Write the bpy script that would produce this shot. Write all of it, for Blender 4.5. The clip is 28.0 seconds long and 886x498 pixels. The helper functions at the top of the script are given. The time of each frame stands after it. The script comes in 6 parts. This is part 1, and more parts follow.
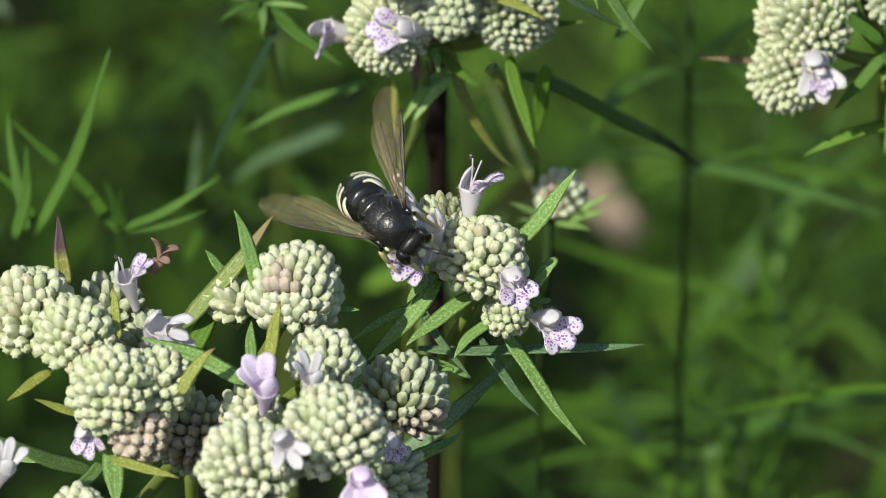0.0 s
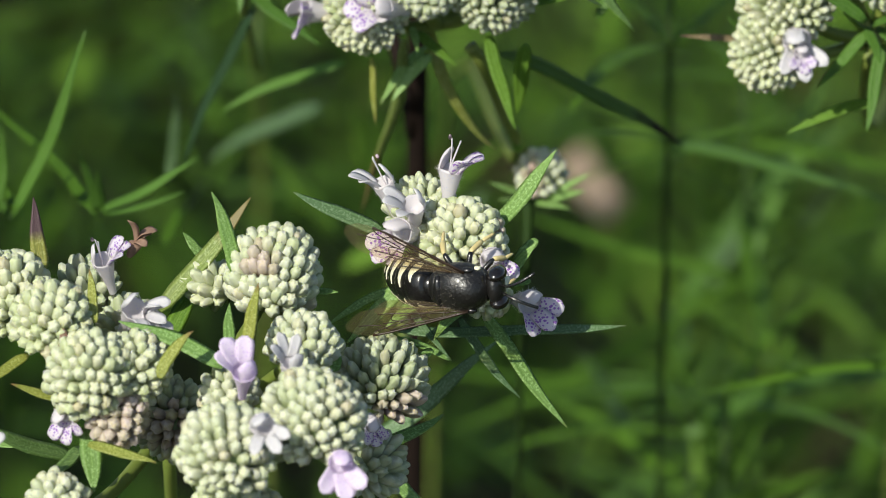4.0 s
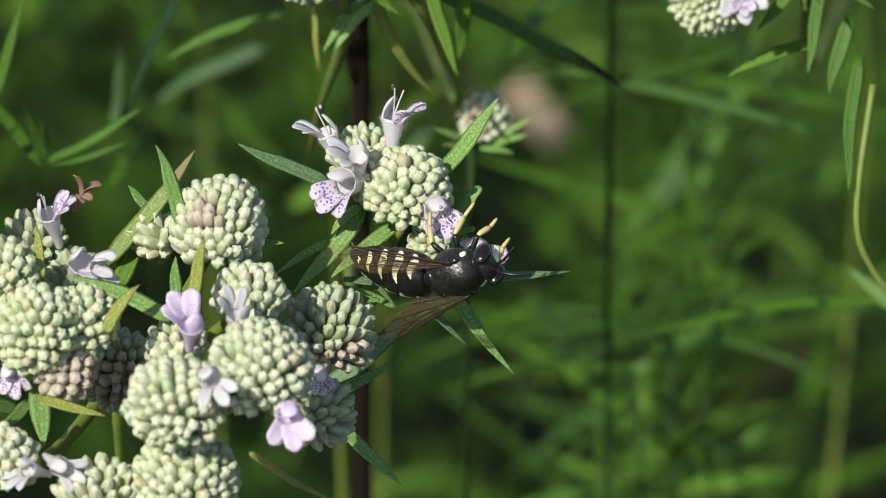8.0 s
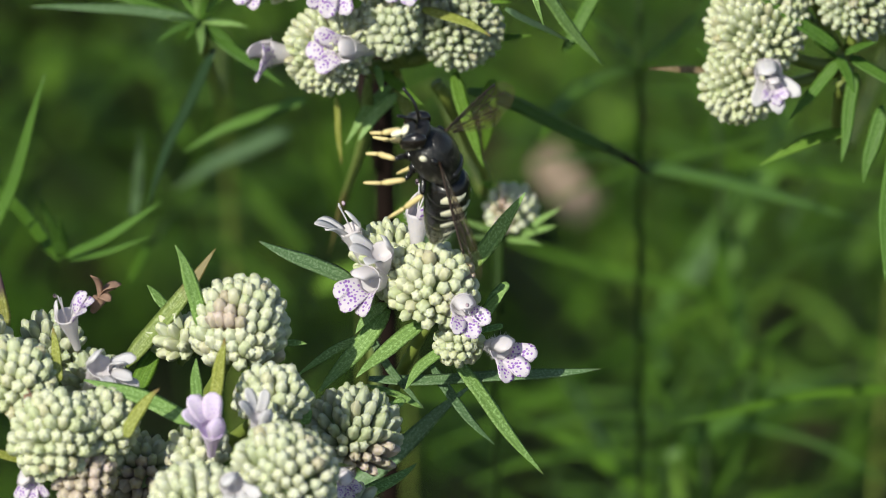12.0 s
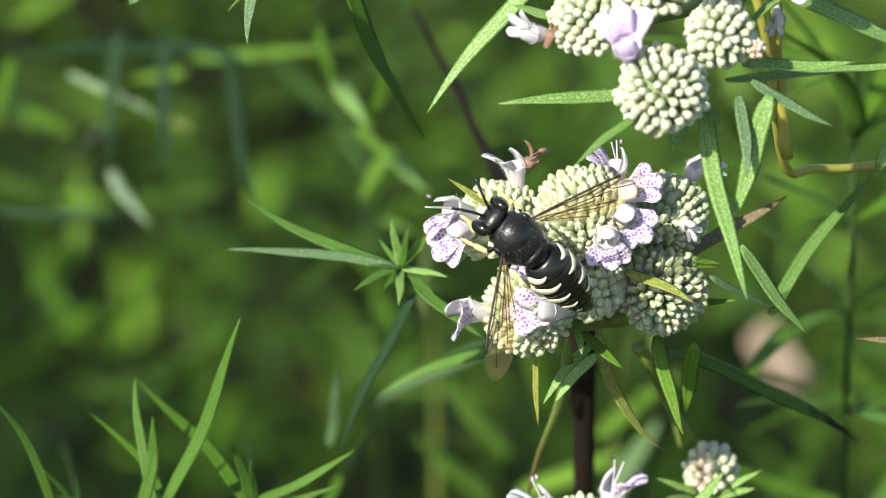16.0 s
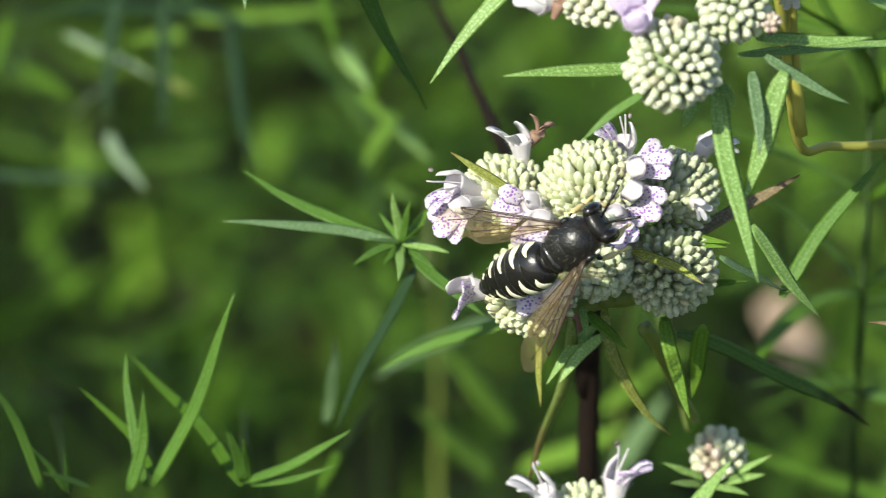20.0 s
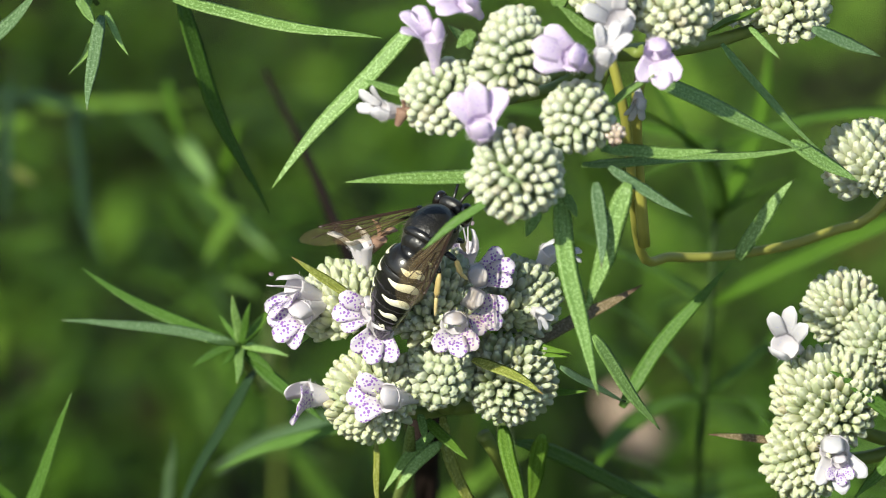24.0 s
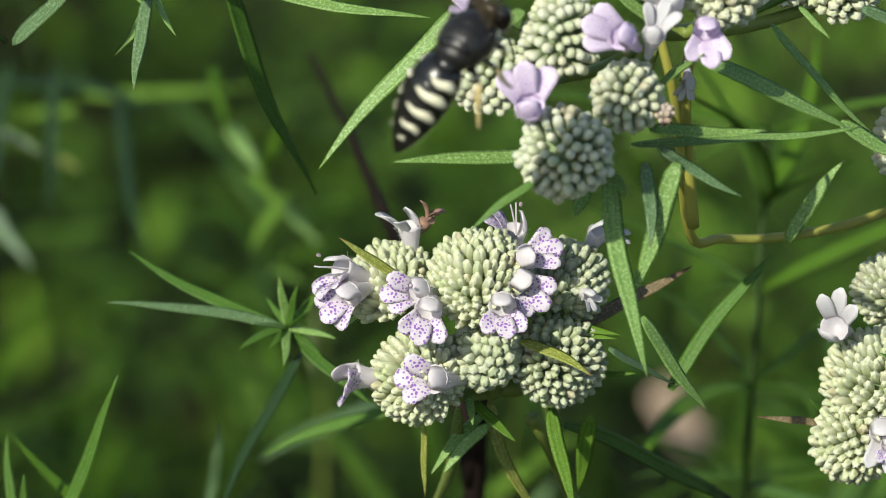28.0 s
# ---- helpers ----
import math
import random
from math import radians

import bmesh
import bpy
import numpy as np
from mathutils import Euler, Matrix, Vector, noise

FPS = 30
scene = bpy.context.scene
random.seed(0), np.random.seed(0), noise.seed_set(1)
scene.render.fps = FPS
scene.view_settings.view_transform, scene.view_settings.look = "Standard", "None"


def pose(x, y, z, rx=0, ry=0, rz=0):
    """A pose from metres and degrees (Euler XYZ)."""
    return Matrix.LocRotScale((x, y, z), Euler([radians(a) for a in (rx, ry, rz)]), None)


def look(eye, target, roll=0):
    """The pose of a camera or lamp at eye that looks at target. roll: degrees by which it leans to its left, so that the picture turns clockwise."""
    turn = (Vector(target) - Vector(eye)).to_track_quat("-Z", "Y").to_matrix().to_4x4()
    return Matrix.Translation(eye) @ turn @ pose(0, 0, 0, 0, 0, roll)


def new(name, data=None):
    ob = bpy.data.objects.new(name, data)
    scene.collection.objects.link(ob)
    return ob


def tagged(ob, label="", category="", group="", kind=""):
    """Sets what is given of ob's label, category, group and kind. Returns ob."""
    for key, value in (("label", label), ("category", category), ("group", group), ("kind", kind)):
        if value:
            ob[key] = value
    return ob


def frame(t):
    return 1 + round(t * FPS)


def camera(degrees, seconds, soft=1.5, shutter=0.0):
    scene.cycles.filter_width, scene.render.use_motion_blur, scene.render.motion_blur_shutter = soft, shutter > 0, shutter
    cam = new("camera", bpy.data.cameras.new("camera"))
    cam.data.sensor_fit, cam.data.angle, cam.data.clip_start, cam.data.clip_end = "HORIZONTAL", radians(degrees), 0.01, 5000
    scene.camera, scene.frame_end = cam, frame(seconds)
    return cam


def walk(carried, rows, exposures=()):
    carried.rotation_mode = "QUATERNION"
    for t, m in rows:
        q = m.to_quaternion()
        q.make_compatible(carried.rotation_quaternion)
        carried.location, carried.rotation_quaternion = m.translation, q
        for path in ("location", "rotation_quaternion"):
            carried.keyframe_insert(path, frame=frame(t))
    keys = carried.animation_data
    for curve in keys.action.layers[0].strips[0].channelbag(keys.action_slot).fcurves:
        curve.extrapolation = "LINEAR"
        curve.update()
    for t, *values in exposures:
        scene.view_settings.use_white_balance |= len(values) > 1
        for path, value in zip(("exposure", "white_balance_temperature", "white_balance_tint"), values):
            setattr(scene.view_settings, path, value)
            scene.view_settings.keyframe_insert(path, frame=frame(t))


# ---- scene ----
cam = camera(7.0, 28.0, soft=0.65, shutter=0.35)
walk(cam, [
    (0, look((0.00000, -0.67724, 1.31010), (0.00000, -0.01001, 0.93118), 0.50)),
    (0.5, look((0.00000, -0.67632, 1.30960), (-0.00029, -0.00985, 0.93148), 0.26)),
    (1, look((0.00000, -0.67558, 1.30921), (0.00069, -0.00982, 0.93153), 0.41)),
    (1.5, look((0.00000, -0.67741, 1.31019), (0.00180, -0.01024, 0.93073), 0.44)),
    (2, look((0.00000, -0.67659, 1.30975), (0.00126, -0.01025, 0.93073), 0.29)),
    (2.5, look((0.00000, -0.67636, 1.30963), (0.00128, -0.01007, 0.93106), 0.25)),
    (3, look((0.00000, -0.67307, 1.30788), (0.00186, -0.01048, 0.93029), 0.42)),
    (3.5, look((0.00007, -0.67152, 1.30764), (0.00196, -0.01082, 0.92964), 0.43)),
    (5.5, look((0.00036, -0.66956, 1.30893), (0.00298, -0.01080, 0.92969), -0.08)),
    (6, look((0.00043, -0.66826, 1.30883), (0.00435, -0.01140, 0.92856), 0.04)),
    (6.5, look((0.00051, -0.66952, 1.31008), (0.00527, -0.01188, 0.92765), 0.19)),
    (7, look((0.00058, -0.66853, 1.31014), (0.00639, -0.01198, 0.92746), -0.19)),
    (7.5, look((0.00065, -0.66696, 1.30988), (0.00703, -0.01304, 0.92548), 0.39)),
    (8, look((0.00072, -0.67252, 1.31343), (0.00798, -0.01355, 0.92453), -0.27)),
    (8.5, look((0.00078, -0.66504, 1.30995), (0.00801, -0.01444, 0.92285), 0.33)),
    (9, look((0.00085, -0.67066, 1.31344), (0.00760, -0.01507, 0.92165), 0.16)),
    (9.5, look((0.00091, -0.66124, 1.30893), (0.00851, -0.01461, 0.92252), -0.17)),
    (10, look((0.00097, -0.66286, 1.31030), (0.00763, -0.01424, 0.92322), -0.17)),
    (10.5, look((0.00103, -0.66307, 1.31090), (0.00724, -0.01323, 0.92511), -0.53)),
    (11, look((0.00109, -0.65523, 1.30724), (0.00732, -0.01151, 0.92835), -0.28)),
    (11.5, look((0.00124, -0.65638, 1.30906), (0.00577, -0.00975, 0.93167), -0.66)),
    (13.5, look((0.00184, -0.64636, 1.30854), (0.00553, -0.00469, 0.94117), -1.08)),
    (14, look((0.00292, -0.64637, 1.31734), (0.00034, 0.00169, 0.95318), 0.74)),
    (14.5, look((0.00401, -0.64108, 1.32332), (-0.00639, 0.00353, 0.95664), 0.32)),
    (15, look((0.00412, -0.63729, 1.32220), (-0.01188, 0.00388, 0.95731), -0.06)),
    (15.5, look((0.00423, -0.63227, 1.32042), (-0.01456, 0.00406, 0.95764), -0.00)),
    (16, look((0.00434, -0.63065, 1.32045), (-0.01469, 0.00397, 0.95746), -0.01)),
    (16.5, look((0.00445, -0.62806, 1.31997), (-0.01580, 0.00400, 0.95753), -0.03)),
    (17, look((0.00456, -0.62526, 1.31937), (-0.01615, 0.00372, 0.95699), 0.06)),
    (17.5, look((0.00457, -0.62201, 1.31770), (-0.01704, 0.00370, 0.95696), 0.07)),
    (18, look((0.00458, -0.61993, 1.31665), (-0.01689, 0.00383, 0.95721), 0.20)),
    (18.5, look((0.00458, -0.61804, 1.31569), (-0.01662, 0.00327, 0.95614), 0.24)),
    (19, look((0.00459, -0.61793, 1.31569), (-0.01660, 0.00335, 0.95629), 0.47)),
    (19.5, look((0.00460, -0.61331, 1.31328), (-0.01730, 0.00257, 0.95484), 0.59)),
    (20, look((0.00460, -0.60887, 1.31098), (-0.01477, 0.00287, 0.95540), 0.67)),
    (20.5, look((0.00469, -0.60565, 1.30994), (-0.00694, 0.00308, 0.95579), 1.23)),
    (22.5, look((0.00502, -0.60061, 1.30998), (0.00142, 0.00259, 0.95487), 2.58)),
    (23, look((0.00508, -0.60111, 1.31071), (0.00222, 0.00801, 0.96507), 2.65)),
    (23.5, look((0.00514, -0.60416, 1.31279), (0.00247, 0.00819, 0.96541), 2.50)),
    (24, look((0.00519, -0.60311, 1.31269), (0.00040, 0.00802, 0.96508), 2.39)),
    (24.5, look((0.00525, -0.60068, 1.31186), (-0.00116, 0.00796, 0.96497), 2.46)),
    (25, look((0.00531, -0.60197, 1.31300), (-0.00179, 0.00808, 0.96520), 2.56)),
    (25.5, look((0.00521, -0.60288, 1.31272), (-0.00226, 0.00815, 0.96532), 2.50)),
    (26, look((0.00512, -0.60449, 1.31281), (-0.00283, 0.00820, 0.96542), 2.49)),
    (26.5, look((0.00502, -0.60288, 1.31119), (-0.00334, 0.00778, 0.96464), 2.42)),
    (27, look((0.00493, -0.60355, 1.31078), (-0.00368, 0.00746, 0.96403), 2.49)),
    (27.5, look((0.00483, -0.60249, 1.30945), (-0.00392, 0.00715, 0.96344), 2.38)),
    (28, look((0.00474, -0.60203, 1.30843), (-0.00417, 0.00703, 0.96322), 2.26)),
], exposures=((0, 0.1, 6650, 5), (8, 0.05, 6650, 5), (11, 0.05, 6700, 5), (14, 0.42, 6750, 6), (15, 0.68, 6800, 5), (17, 0.77, 6800, 5), (20.5, 0.58, 6800, 4), (22.5, 0.5, 6750, 4), (23, 0.62, 6750, 4), (23.5, 0.58, 6750, 4), (24.2, 0.35, 6750, 4), (25, 0.2, 6750, 4), (28, 0.13, 6750, 4)))
# focused on the flowering heads, first the nearer plant and then the broad cluster
cam.data.dof.use_dof = True
cam.data.dof.aperture_fstop = 40
focus = new("focus_point")
cam.data.dof.focus_object = focus

# ---- light ----
SUN_DIR = Vector((0.44, 0.60, -0.67)).normalized()      # the way the sunlight travels
world = bpy.data.worlds.new("sky")
scene.world = world
world.use_nodes = True
wn = world.node_tree.nodes
sky = wn.new("ShaderNodeTexSky")
sky.sky_type, sky.sun_disc = "NISHITA", False
sky.sun_elevation = math.asin(-SUN_DIR.z)
sky.sun_rotation = math.atan2(-SUN_DIR.x, -SUN_DIR.y)
wn["Background"].inputs[1].default_value = 0.115
world.node_tree.links.new(sky.outputs[0], wn["Background"].inputs[0])
sun = new("sun", bpy.data.lights.new("sun", "SUN"))
sun.data.energy, sun.data.angle, sun.data.color = 4.8, radians(0.53), (1.0, 0.96, 0.88)
sun.matrix_world = look((0, 0, 3), Vector((0, 0, 3)) + SUN_DIR)

# ---- plan: x across, y up the view plane, w away from the eye, in millimetres ----
TILT = radians(28)
RT, UP, FW = Vector((1, 0, 0)), Vector((0, math.sin(TILT), math.cos(TILT))), Vector((0, math.cos(TILT), -math.sin(TILT)))


def N(x, y, w):
    return RT * x + UP * y + FW * w


def V(x, y, w):
    return Vector((0, 0, 0.95)) + N(x, y, w) * 0.001


# ---- materials ----
def material(name, rough=0.5, spec=0.5):
    m = bpy.data.materials.new(name)
    m.use_nodes = True
    b = m.node_tree.nodes["Principled BSDF"]
    b.inputs["Roughness"].default_value = rough
    b.inputs["Specular IOR Level"].default_value = spec
    return m, m.node_tree.nodes, m.node_tree.links, b


def ramp(nodes, stops):
    r = nodes.new("ShaderNodeValToRGB")
    while len(r.color_ramp.elements) < len(stops):
        r.color_ramp.elements.new(0.5)
    for e, (p, c) in zip(r.color_ramp.elements, stops):
        e.position, e.color = p, (*c, 1)
    return r


def mix(nodes, links, fac, a, b, kind="MIX"):
    x = nodes.new("ShaderNodeMix")
    x.data_type, x.blend_type = "RGBA", kind
    for sock, val in ((x.inputs[0], fac), (x.inputs[6], a), (x.inputs[7], b)):
        if isinstance(val, (int, float)):
            sock.default_value = val
        elif isinstance(val, tuple):
            sock.default_value = (*val, 1)
        else:
            links.new(val, sock)
    return x.outputs[2]


def tex(nodes, links, scale, kind="Noise", detail=4.0, coord="Object"):
    tc = nodes.new("ShaderNodeTexCoord")
    n = nodes.new("ShaderNodeTex" + kind)
    n.inputs["Scale"].default_value = scale
    if kind == "Noise":
        n.inputs["Detail"].default_value = detail
    links.new(tc.outputs[coord], n.inputs["Vector"])
    return n


def bump(nodes, links, b, height, strength, distance):
    n = nodes.new("ShaderNodeBump")
    n.inputs["Strength"].default_value, n.inputs["Distance"].default_value = strength, distance
    links.new(height, n.inputs["Height"])
    links.new(n.outputs[0], b.inputs["Normal"])


def leaf_material(name, dark, light, tip=None, reach=0.9, glow=0.32, stipple=0.72, gloss=0.4):
    """Green blade: pale midrib, darker side veins, fine pale stipple, and a dry tip where given. Runs on the blade's own across/along."""
    m, n, l, b = material(name, 0.45, gloss)
    info = n.new("ShaderNodeObjectInfo")
    base = ramp(n, ((0.0, dark), (1.0, light)))
    l.new(info.outputs["Random"], base.inputs[0])
    big = tex(n, l, 160)
    col = mix(n, l, big.outputs["Fac"], base.outputs[0], light)
    at = n.new("ShaderNodeAttribute")
    at.attribute_name = "blade"
    sep = n.new("ShaderNodeSeparateXYZ")
    l.new(at.outputs["Vector"], sep.inputs[0])
    vein = ramp(n, ((0.0, (0.68, 0.74, 0.62)), (0.2, (1.1, 1.1, 1.04)), (0.3, (0.7, 0.77, 0.66)), (0.4, (1.0, 1.0, 1.0)), (0.47, (0.8, 0.85, 0.78)), (0.5, (1.5, 1.4, 1.5)), (0.53, (0.8, 0.85, 0.78)),
                    (0.6, (1.0, 1.0, 1.0)), (0.7, (0.7, 0.77, 0.66)), (0.8, (1.1, 1.1, 1.04)), (1.0, (0.68, 0.74, 0.62))))
    l.new(sep.outputs[0], vein.inputs[0])
    col = mix(n, l, 1.0, col, vein.outputs[0], "MULTIPLY")
    fine = tex(n, l, 4200, detail=2)
    spot = ramp(n, ((0.5, (0, 0, 0)), (0.66, (1, 1, 1))))
    l.new(fine.outputs["Fac"], spot.inputs[0])
    amount = n.new("ShaderNodeMath")
    amount.operation = "MULTIPLY"
    amount.inputs[1].default_value = stipple
    l.new(spot.outputs[0], amount.inputs[0])
    col = mix(n, l, amount.outputs[0], col, tuple(min(1.0, 1.3 * c + 0.09) for c in light))
    if tip:
        add = n.new("ShaderNodeMath")
        add.operation = "MULTIPLY_ADD"
        l.new(big.outputs["Fac"], add.inputs[0])
        add.inputs[1].default_value = 0.35
        l.new(sep.outputs[1], add.inputs[2])
        cut = n.new("ShaderNodeMapRange")
        cut.inputs["From Min"].default_value, cut.inputs["From Max"].default_value = reach + 0.10, reach + 0.22
        l.new(add.outputs[0], cut.inputs["Value"])
        col = mix(n, l, cut.outputs["Result"], col, tip)
    l.new(col, b.inputs["Base Color"])
    tr = n.new("ShaderNodeBsdfTranslucent")
    ms = n.new("ShaderNodeMixShader")
    ms.inputs[0].default_value = glow
    l.new(col, tr.inputs["Color"])
    l.new(b.outputs[0], ms.inputs[1])
    l.new(tr.outputs[0], ms.inputs[2])
    l.new(ms.outputs[0], n["Material Output"].inputs[0])
    bump(n, l, b, fine.outputs["Fac"], 0.5, 0.00015)
    return m


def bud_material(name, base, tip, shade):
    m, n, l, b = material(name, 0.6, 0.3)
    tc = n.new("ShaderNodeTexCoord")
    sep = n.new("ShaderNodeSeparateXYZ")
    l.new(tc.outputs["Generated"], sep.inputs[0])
    # Bud foot darkened: shade in the gaps between buds, put into the colour.
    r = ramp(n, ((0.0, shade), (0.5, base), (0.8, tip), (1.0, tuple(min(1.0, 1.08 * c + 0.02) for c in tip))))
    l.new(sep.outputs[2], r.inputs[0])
    info = n.new("ShaderNodeObjectInfo")
    vary = ramp(n, ((0.0, (0.82, 0.86, 0.72)), (0.5, (1, 1, 1)), (0.93, (1.0, 0.97, 0.93)), (1.0, (0.82, 0.72, 0.68))))
    l.new(info.outputs["Random"], vary.inputs[0])
    col = mix(n, l, 1.0, r.outputs[0], vary.outputs[0], "MULTIPLY")
    fine = tex(n, l, 2500)
    col2 = mix(n, l, fine.outputs["Fac"], mix(n, l, 1.0, col, (0.84, 0.87, 0.8), "MULTIPLY"), col)
    l.new(col2, b.inputs["Base Color"])
    b.inputs["Subsurface Weight"].default_value = 0.7
    b.inputs["Subsurface Radius"].default_value = (0.0014, 0.0014, 0.0008)
    bump(n, l, b, fine.outputs["Fac"], 0.5, 0.00008)
    return m


def petal_material(name, base, spot, amount, edge=0.08):
    m, n, l, b = material(name, 0.55, 0.3)
    v, u = tex(n, l, 3300, "Voronoi"), tex(n, l, 1500, detail=3)
    cut = ramp(n, ((0.0, (1, 1, 1)), (amount, (1, 1, 1)), (min(amount + edge, 0.99), (0, 0, 0))))
    # the spots run together in places and fail in others
    add = n.new("ShaderNodeMath")
    add.operation = "MULTIPLY_ADD"
    l.new(u.outputs["Fac"], add.inputs[0])
    add.inputs[1].default_value = 0.9
    l.new(v.outputs["Distance"], add.inputs[2])
    less = n.new("ShaderNodeMath")
    less.operation = "SUBTRACT"
    less.inputs[1].default_value = 0.42
    l.new(add.outputs[0], less.inputs[0])
    l.new(less.outputs[0], cut.inputs[0])
    col = mix(n, l, cut.outputs[0], base, spot)
    l.new(col, b.inputs["Base Color"])
    tr = n.new("ShaderNodeBsdfTranslucent")
    ms = n.new("ShaderNodeMixShader")
    ms.inputs[0].default_value = 0.42
    l.new(col, tr.inputs["Color"])
    l.new(b.outputs[0], ms.inputs[1])
    l.new(tr.outputs[0], ms.inputs[2])
    l.new(ms.outputs[0], n["Material Output"].inputs[0])
    return m


def plain(name, colour, rough=0.5, spec=0.5, other=None, scale=900, relief=0.0):
    m, n, l, b = material(name, rough, spec)
    t = tex(n, l, scale)
    col = mix(n, l, t.outputs["Fac"], colour, other or tuple(0.7 * c for c in colour))
    l.new(col, b.inputs["Base Color"])
    if relief:
        bump(n, l, b, t.outputs["Fac"], 0.6, relief)
    return m


LEAF = leaf_material("leaf_green", (0.14, 0.25, 0.055), (0.25, 0.41, 0.115), (0.30, 0.26, 0.10), 1.04)
# Dimmed copies of the leaf green: shade on leaves behind is in the colour.
LEAF_BACK = leaf_material("leaf_dimmed_green", (0.07, 0.155, 0.018), (0.18, 0.33, 0.04), stipple=0.3, gloss=0.25, glow=0.4)
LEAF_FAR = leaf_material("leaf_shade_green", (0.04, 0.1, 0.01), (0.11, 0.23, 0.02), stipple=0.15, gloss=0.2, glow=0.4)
LEAF_MID = leaf_material("leaf_half_dimmed_green", (0.05, 0.125, 0.016), (0.11, 0.23, 0.034), gloss=0.3, stipple=0.28)
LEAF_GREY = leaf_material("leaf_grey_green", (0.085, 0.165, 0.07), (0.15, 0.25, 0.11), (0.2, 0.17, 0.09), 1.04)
# Shade on the hanging leaves is put into this dark teal.
LEAF_TEAL_SHADE = leaf_material("leaf_teal_shade", (0.018, 0.046, 0.019), (0.034, 0.076, 0.033), stipple=0.2, gloss=0.25)
# Pale copy for glints on leaves behind, the brightness put into the colour.
LEAF_PALE_GLINT = leaf_material("leaf_pale_glint", (0.2, 0.3, 0.17), (0.3, 0.4, 0.25))
LEAF_OLD = leaf_material("leaf_yellowing", (0.22, 0.27, 0.05), (0.36, 0.38, 0.08), (0.3, 0.21, 0.08), 0.92)
LEAF_SCORCHED = leaf_material("leaf_scorched", (0.05, 0.12, 0.022), (0.10, 0.2, 0.04), (0.02, 0.013, 0.01), 0.74, stipple=0.3)
LEAF_PURPLE = leaf_material("leaf_purple_tip", (0.24, 0.25, 0.05), (0.30, 0.30, 0.07), (0.10, 0.06, 0.065), 0.5)
LEAF_STREAKED = leaf_material("leaf_streaked", (0.13, 0.2, 0.04), (0.24, 0.31, 0.08), (0.24, 0.20, 0.075), 0.66, stipple=0.7)
LEAF_BROWN = leaf_material("leaf_brown", (0.17, 0.13, 0.07), (0.27, 0.20, 0.11), (0.14, 0.08, 0.05), 0.9)
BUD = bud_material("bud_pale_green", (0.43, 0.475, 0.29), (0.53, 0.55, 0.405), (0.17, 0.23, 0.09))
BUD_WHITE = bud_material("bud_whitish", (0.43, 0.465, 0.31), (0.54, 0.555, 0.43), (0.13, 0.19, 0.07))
# Greyed bud copy: shade on some heads is put into the colour.
BUD_GREY_SHADE = bud_material("bud_grey_shade", (0.34, 0.39, 0.25), (0.46, 0.49, 0.37), (0.11, 0.15, 0.06))
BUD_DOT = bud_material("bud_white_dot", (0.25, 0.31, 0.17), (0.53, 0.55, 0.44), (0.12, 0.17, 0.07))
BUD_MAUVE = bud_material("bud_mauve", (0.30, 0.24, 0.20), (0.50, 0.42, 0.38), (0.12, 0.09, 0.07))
# Core kept darker than the buds: gap shade held in its colour.
CORE = plain("head_core", (0.21, 0.28, 0.13), 0.8)
STEM = plain("stem_green", (0.13, 0.19, 0.035), 0.5, 0.4, (0.2, 0.24, 0.05))
STEM_DARK = plain("stem_dark", (0.02, 0.05, 0.01), 0.6, 0.15, (0.03, 0.05, 0.013))
STEM_YELLOW = plain("stem_yellow", (0.34, 0.32, 0.06), 0.5, 0.4, (0.25, 0.26, 0.05), 200)
STEM_BROWN = plain("stem_brown", (0.016, 0.009, 0.006), 0.8, 0.15, (0.007, 0.004, 0.003), 300)
LILAC = petal_material("petal_lilac", (0.85, 0.75, 0.90), (0.74, 0.60, 0.86), 0.3)
WHITE = petal_material("petal_white", (0.76, 0.74, 0.755), (0.70, 0.68, 0.79), 0.2)
SPOTTED = petal_material("petal_spotted", (0.81, 0.755, 0.815), (0.36, 0.18, 0.58), 0.34, 0.12)
TUBE = petal_material("petal_tube", (0.79, 0.75, 0.77), (0.72, 0.70, 0.79), 0.2)
RUST = plain("withered_rust", (0.31, 0.20, 0.145), 0.7, 0.2, (0.17, 0.10, 0.07), 1500)
ANTHER = plain("anther", (0.55, 0.42, 0.5), 0.6)

# ---- mesh helpers ----
ORG = {}


def thing(name, at, label, category, group="", kind=""):
    ob = new(name)
    ob.empty_display_size = 0.01
    ob.location = at
    ORG[ob.name] = Vector(at)
    return tagged(ob, label, category, group, kind)


def mesh_of(name, verts, faces, mat, smooth=True):
    me = bpy.data.meshes.new(name)
    me.from_pydata([tuple(v) for v in verts], [], faces)
    me.materials.append(mat)
    if smooth:
        me.polygons.foreach_set("use_smooth", [True] * len(me.polygons))
    me.update()
    return me


def part(name, me, parent, at=None, label="", turn=None):
    """One mesh object under a thing or a part; at: its origin in the world."""
    ob = new(name, me)
    ob.parent = parent
    at = ORG[parent.name] if at is None else at
    m = Matrix.Translation(at - ORG[parent.name])
    ob.matrix_local = m @ turn if turn else m
    ORG[ob.name] = Vector(at)
    return tagged(ob, label) if label else ob


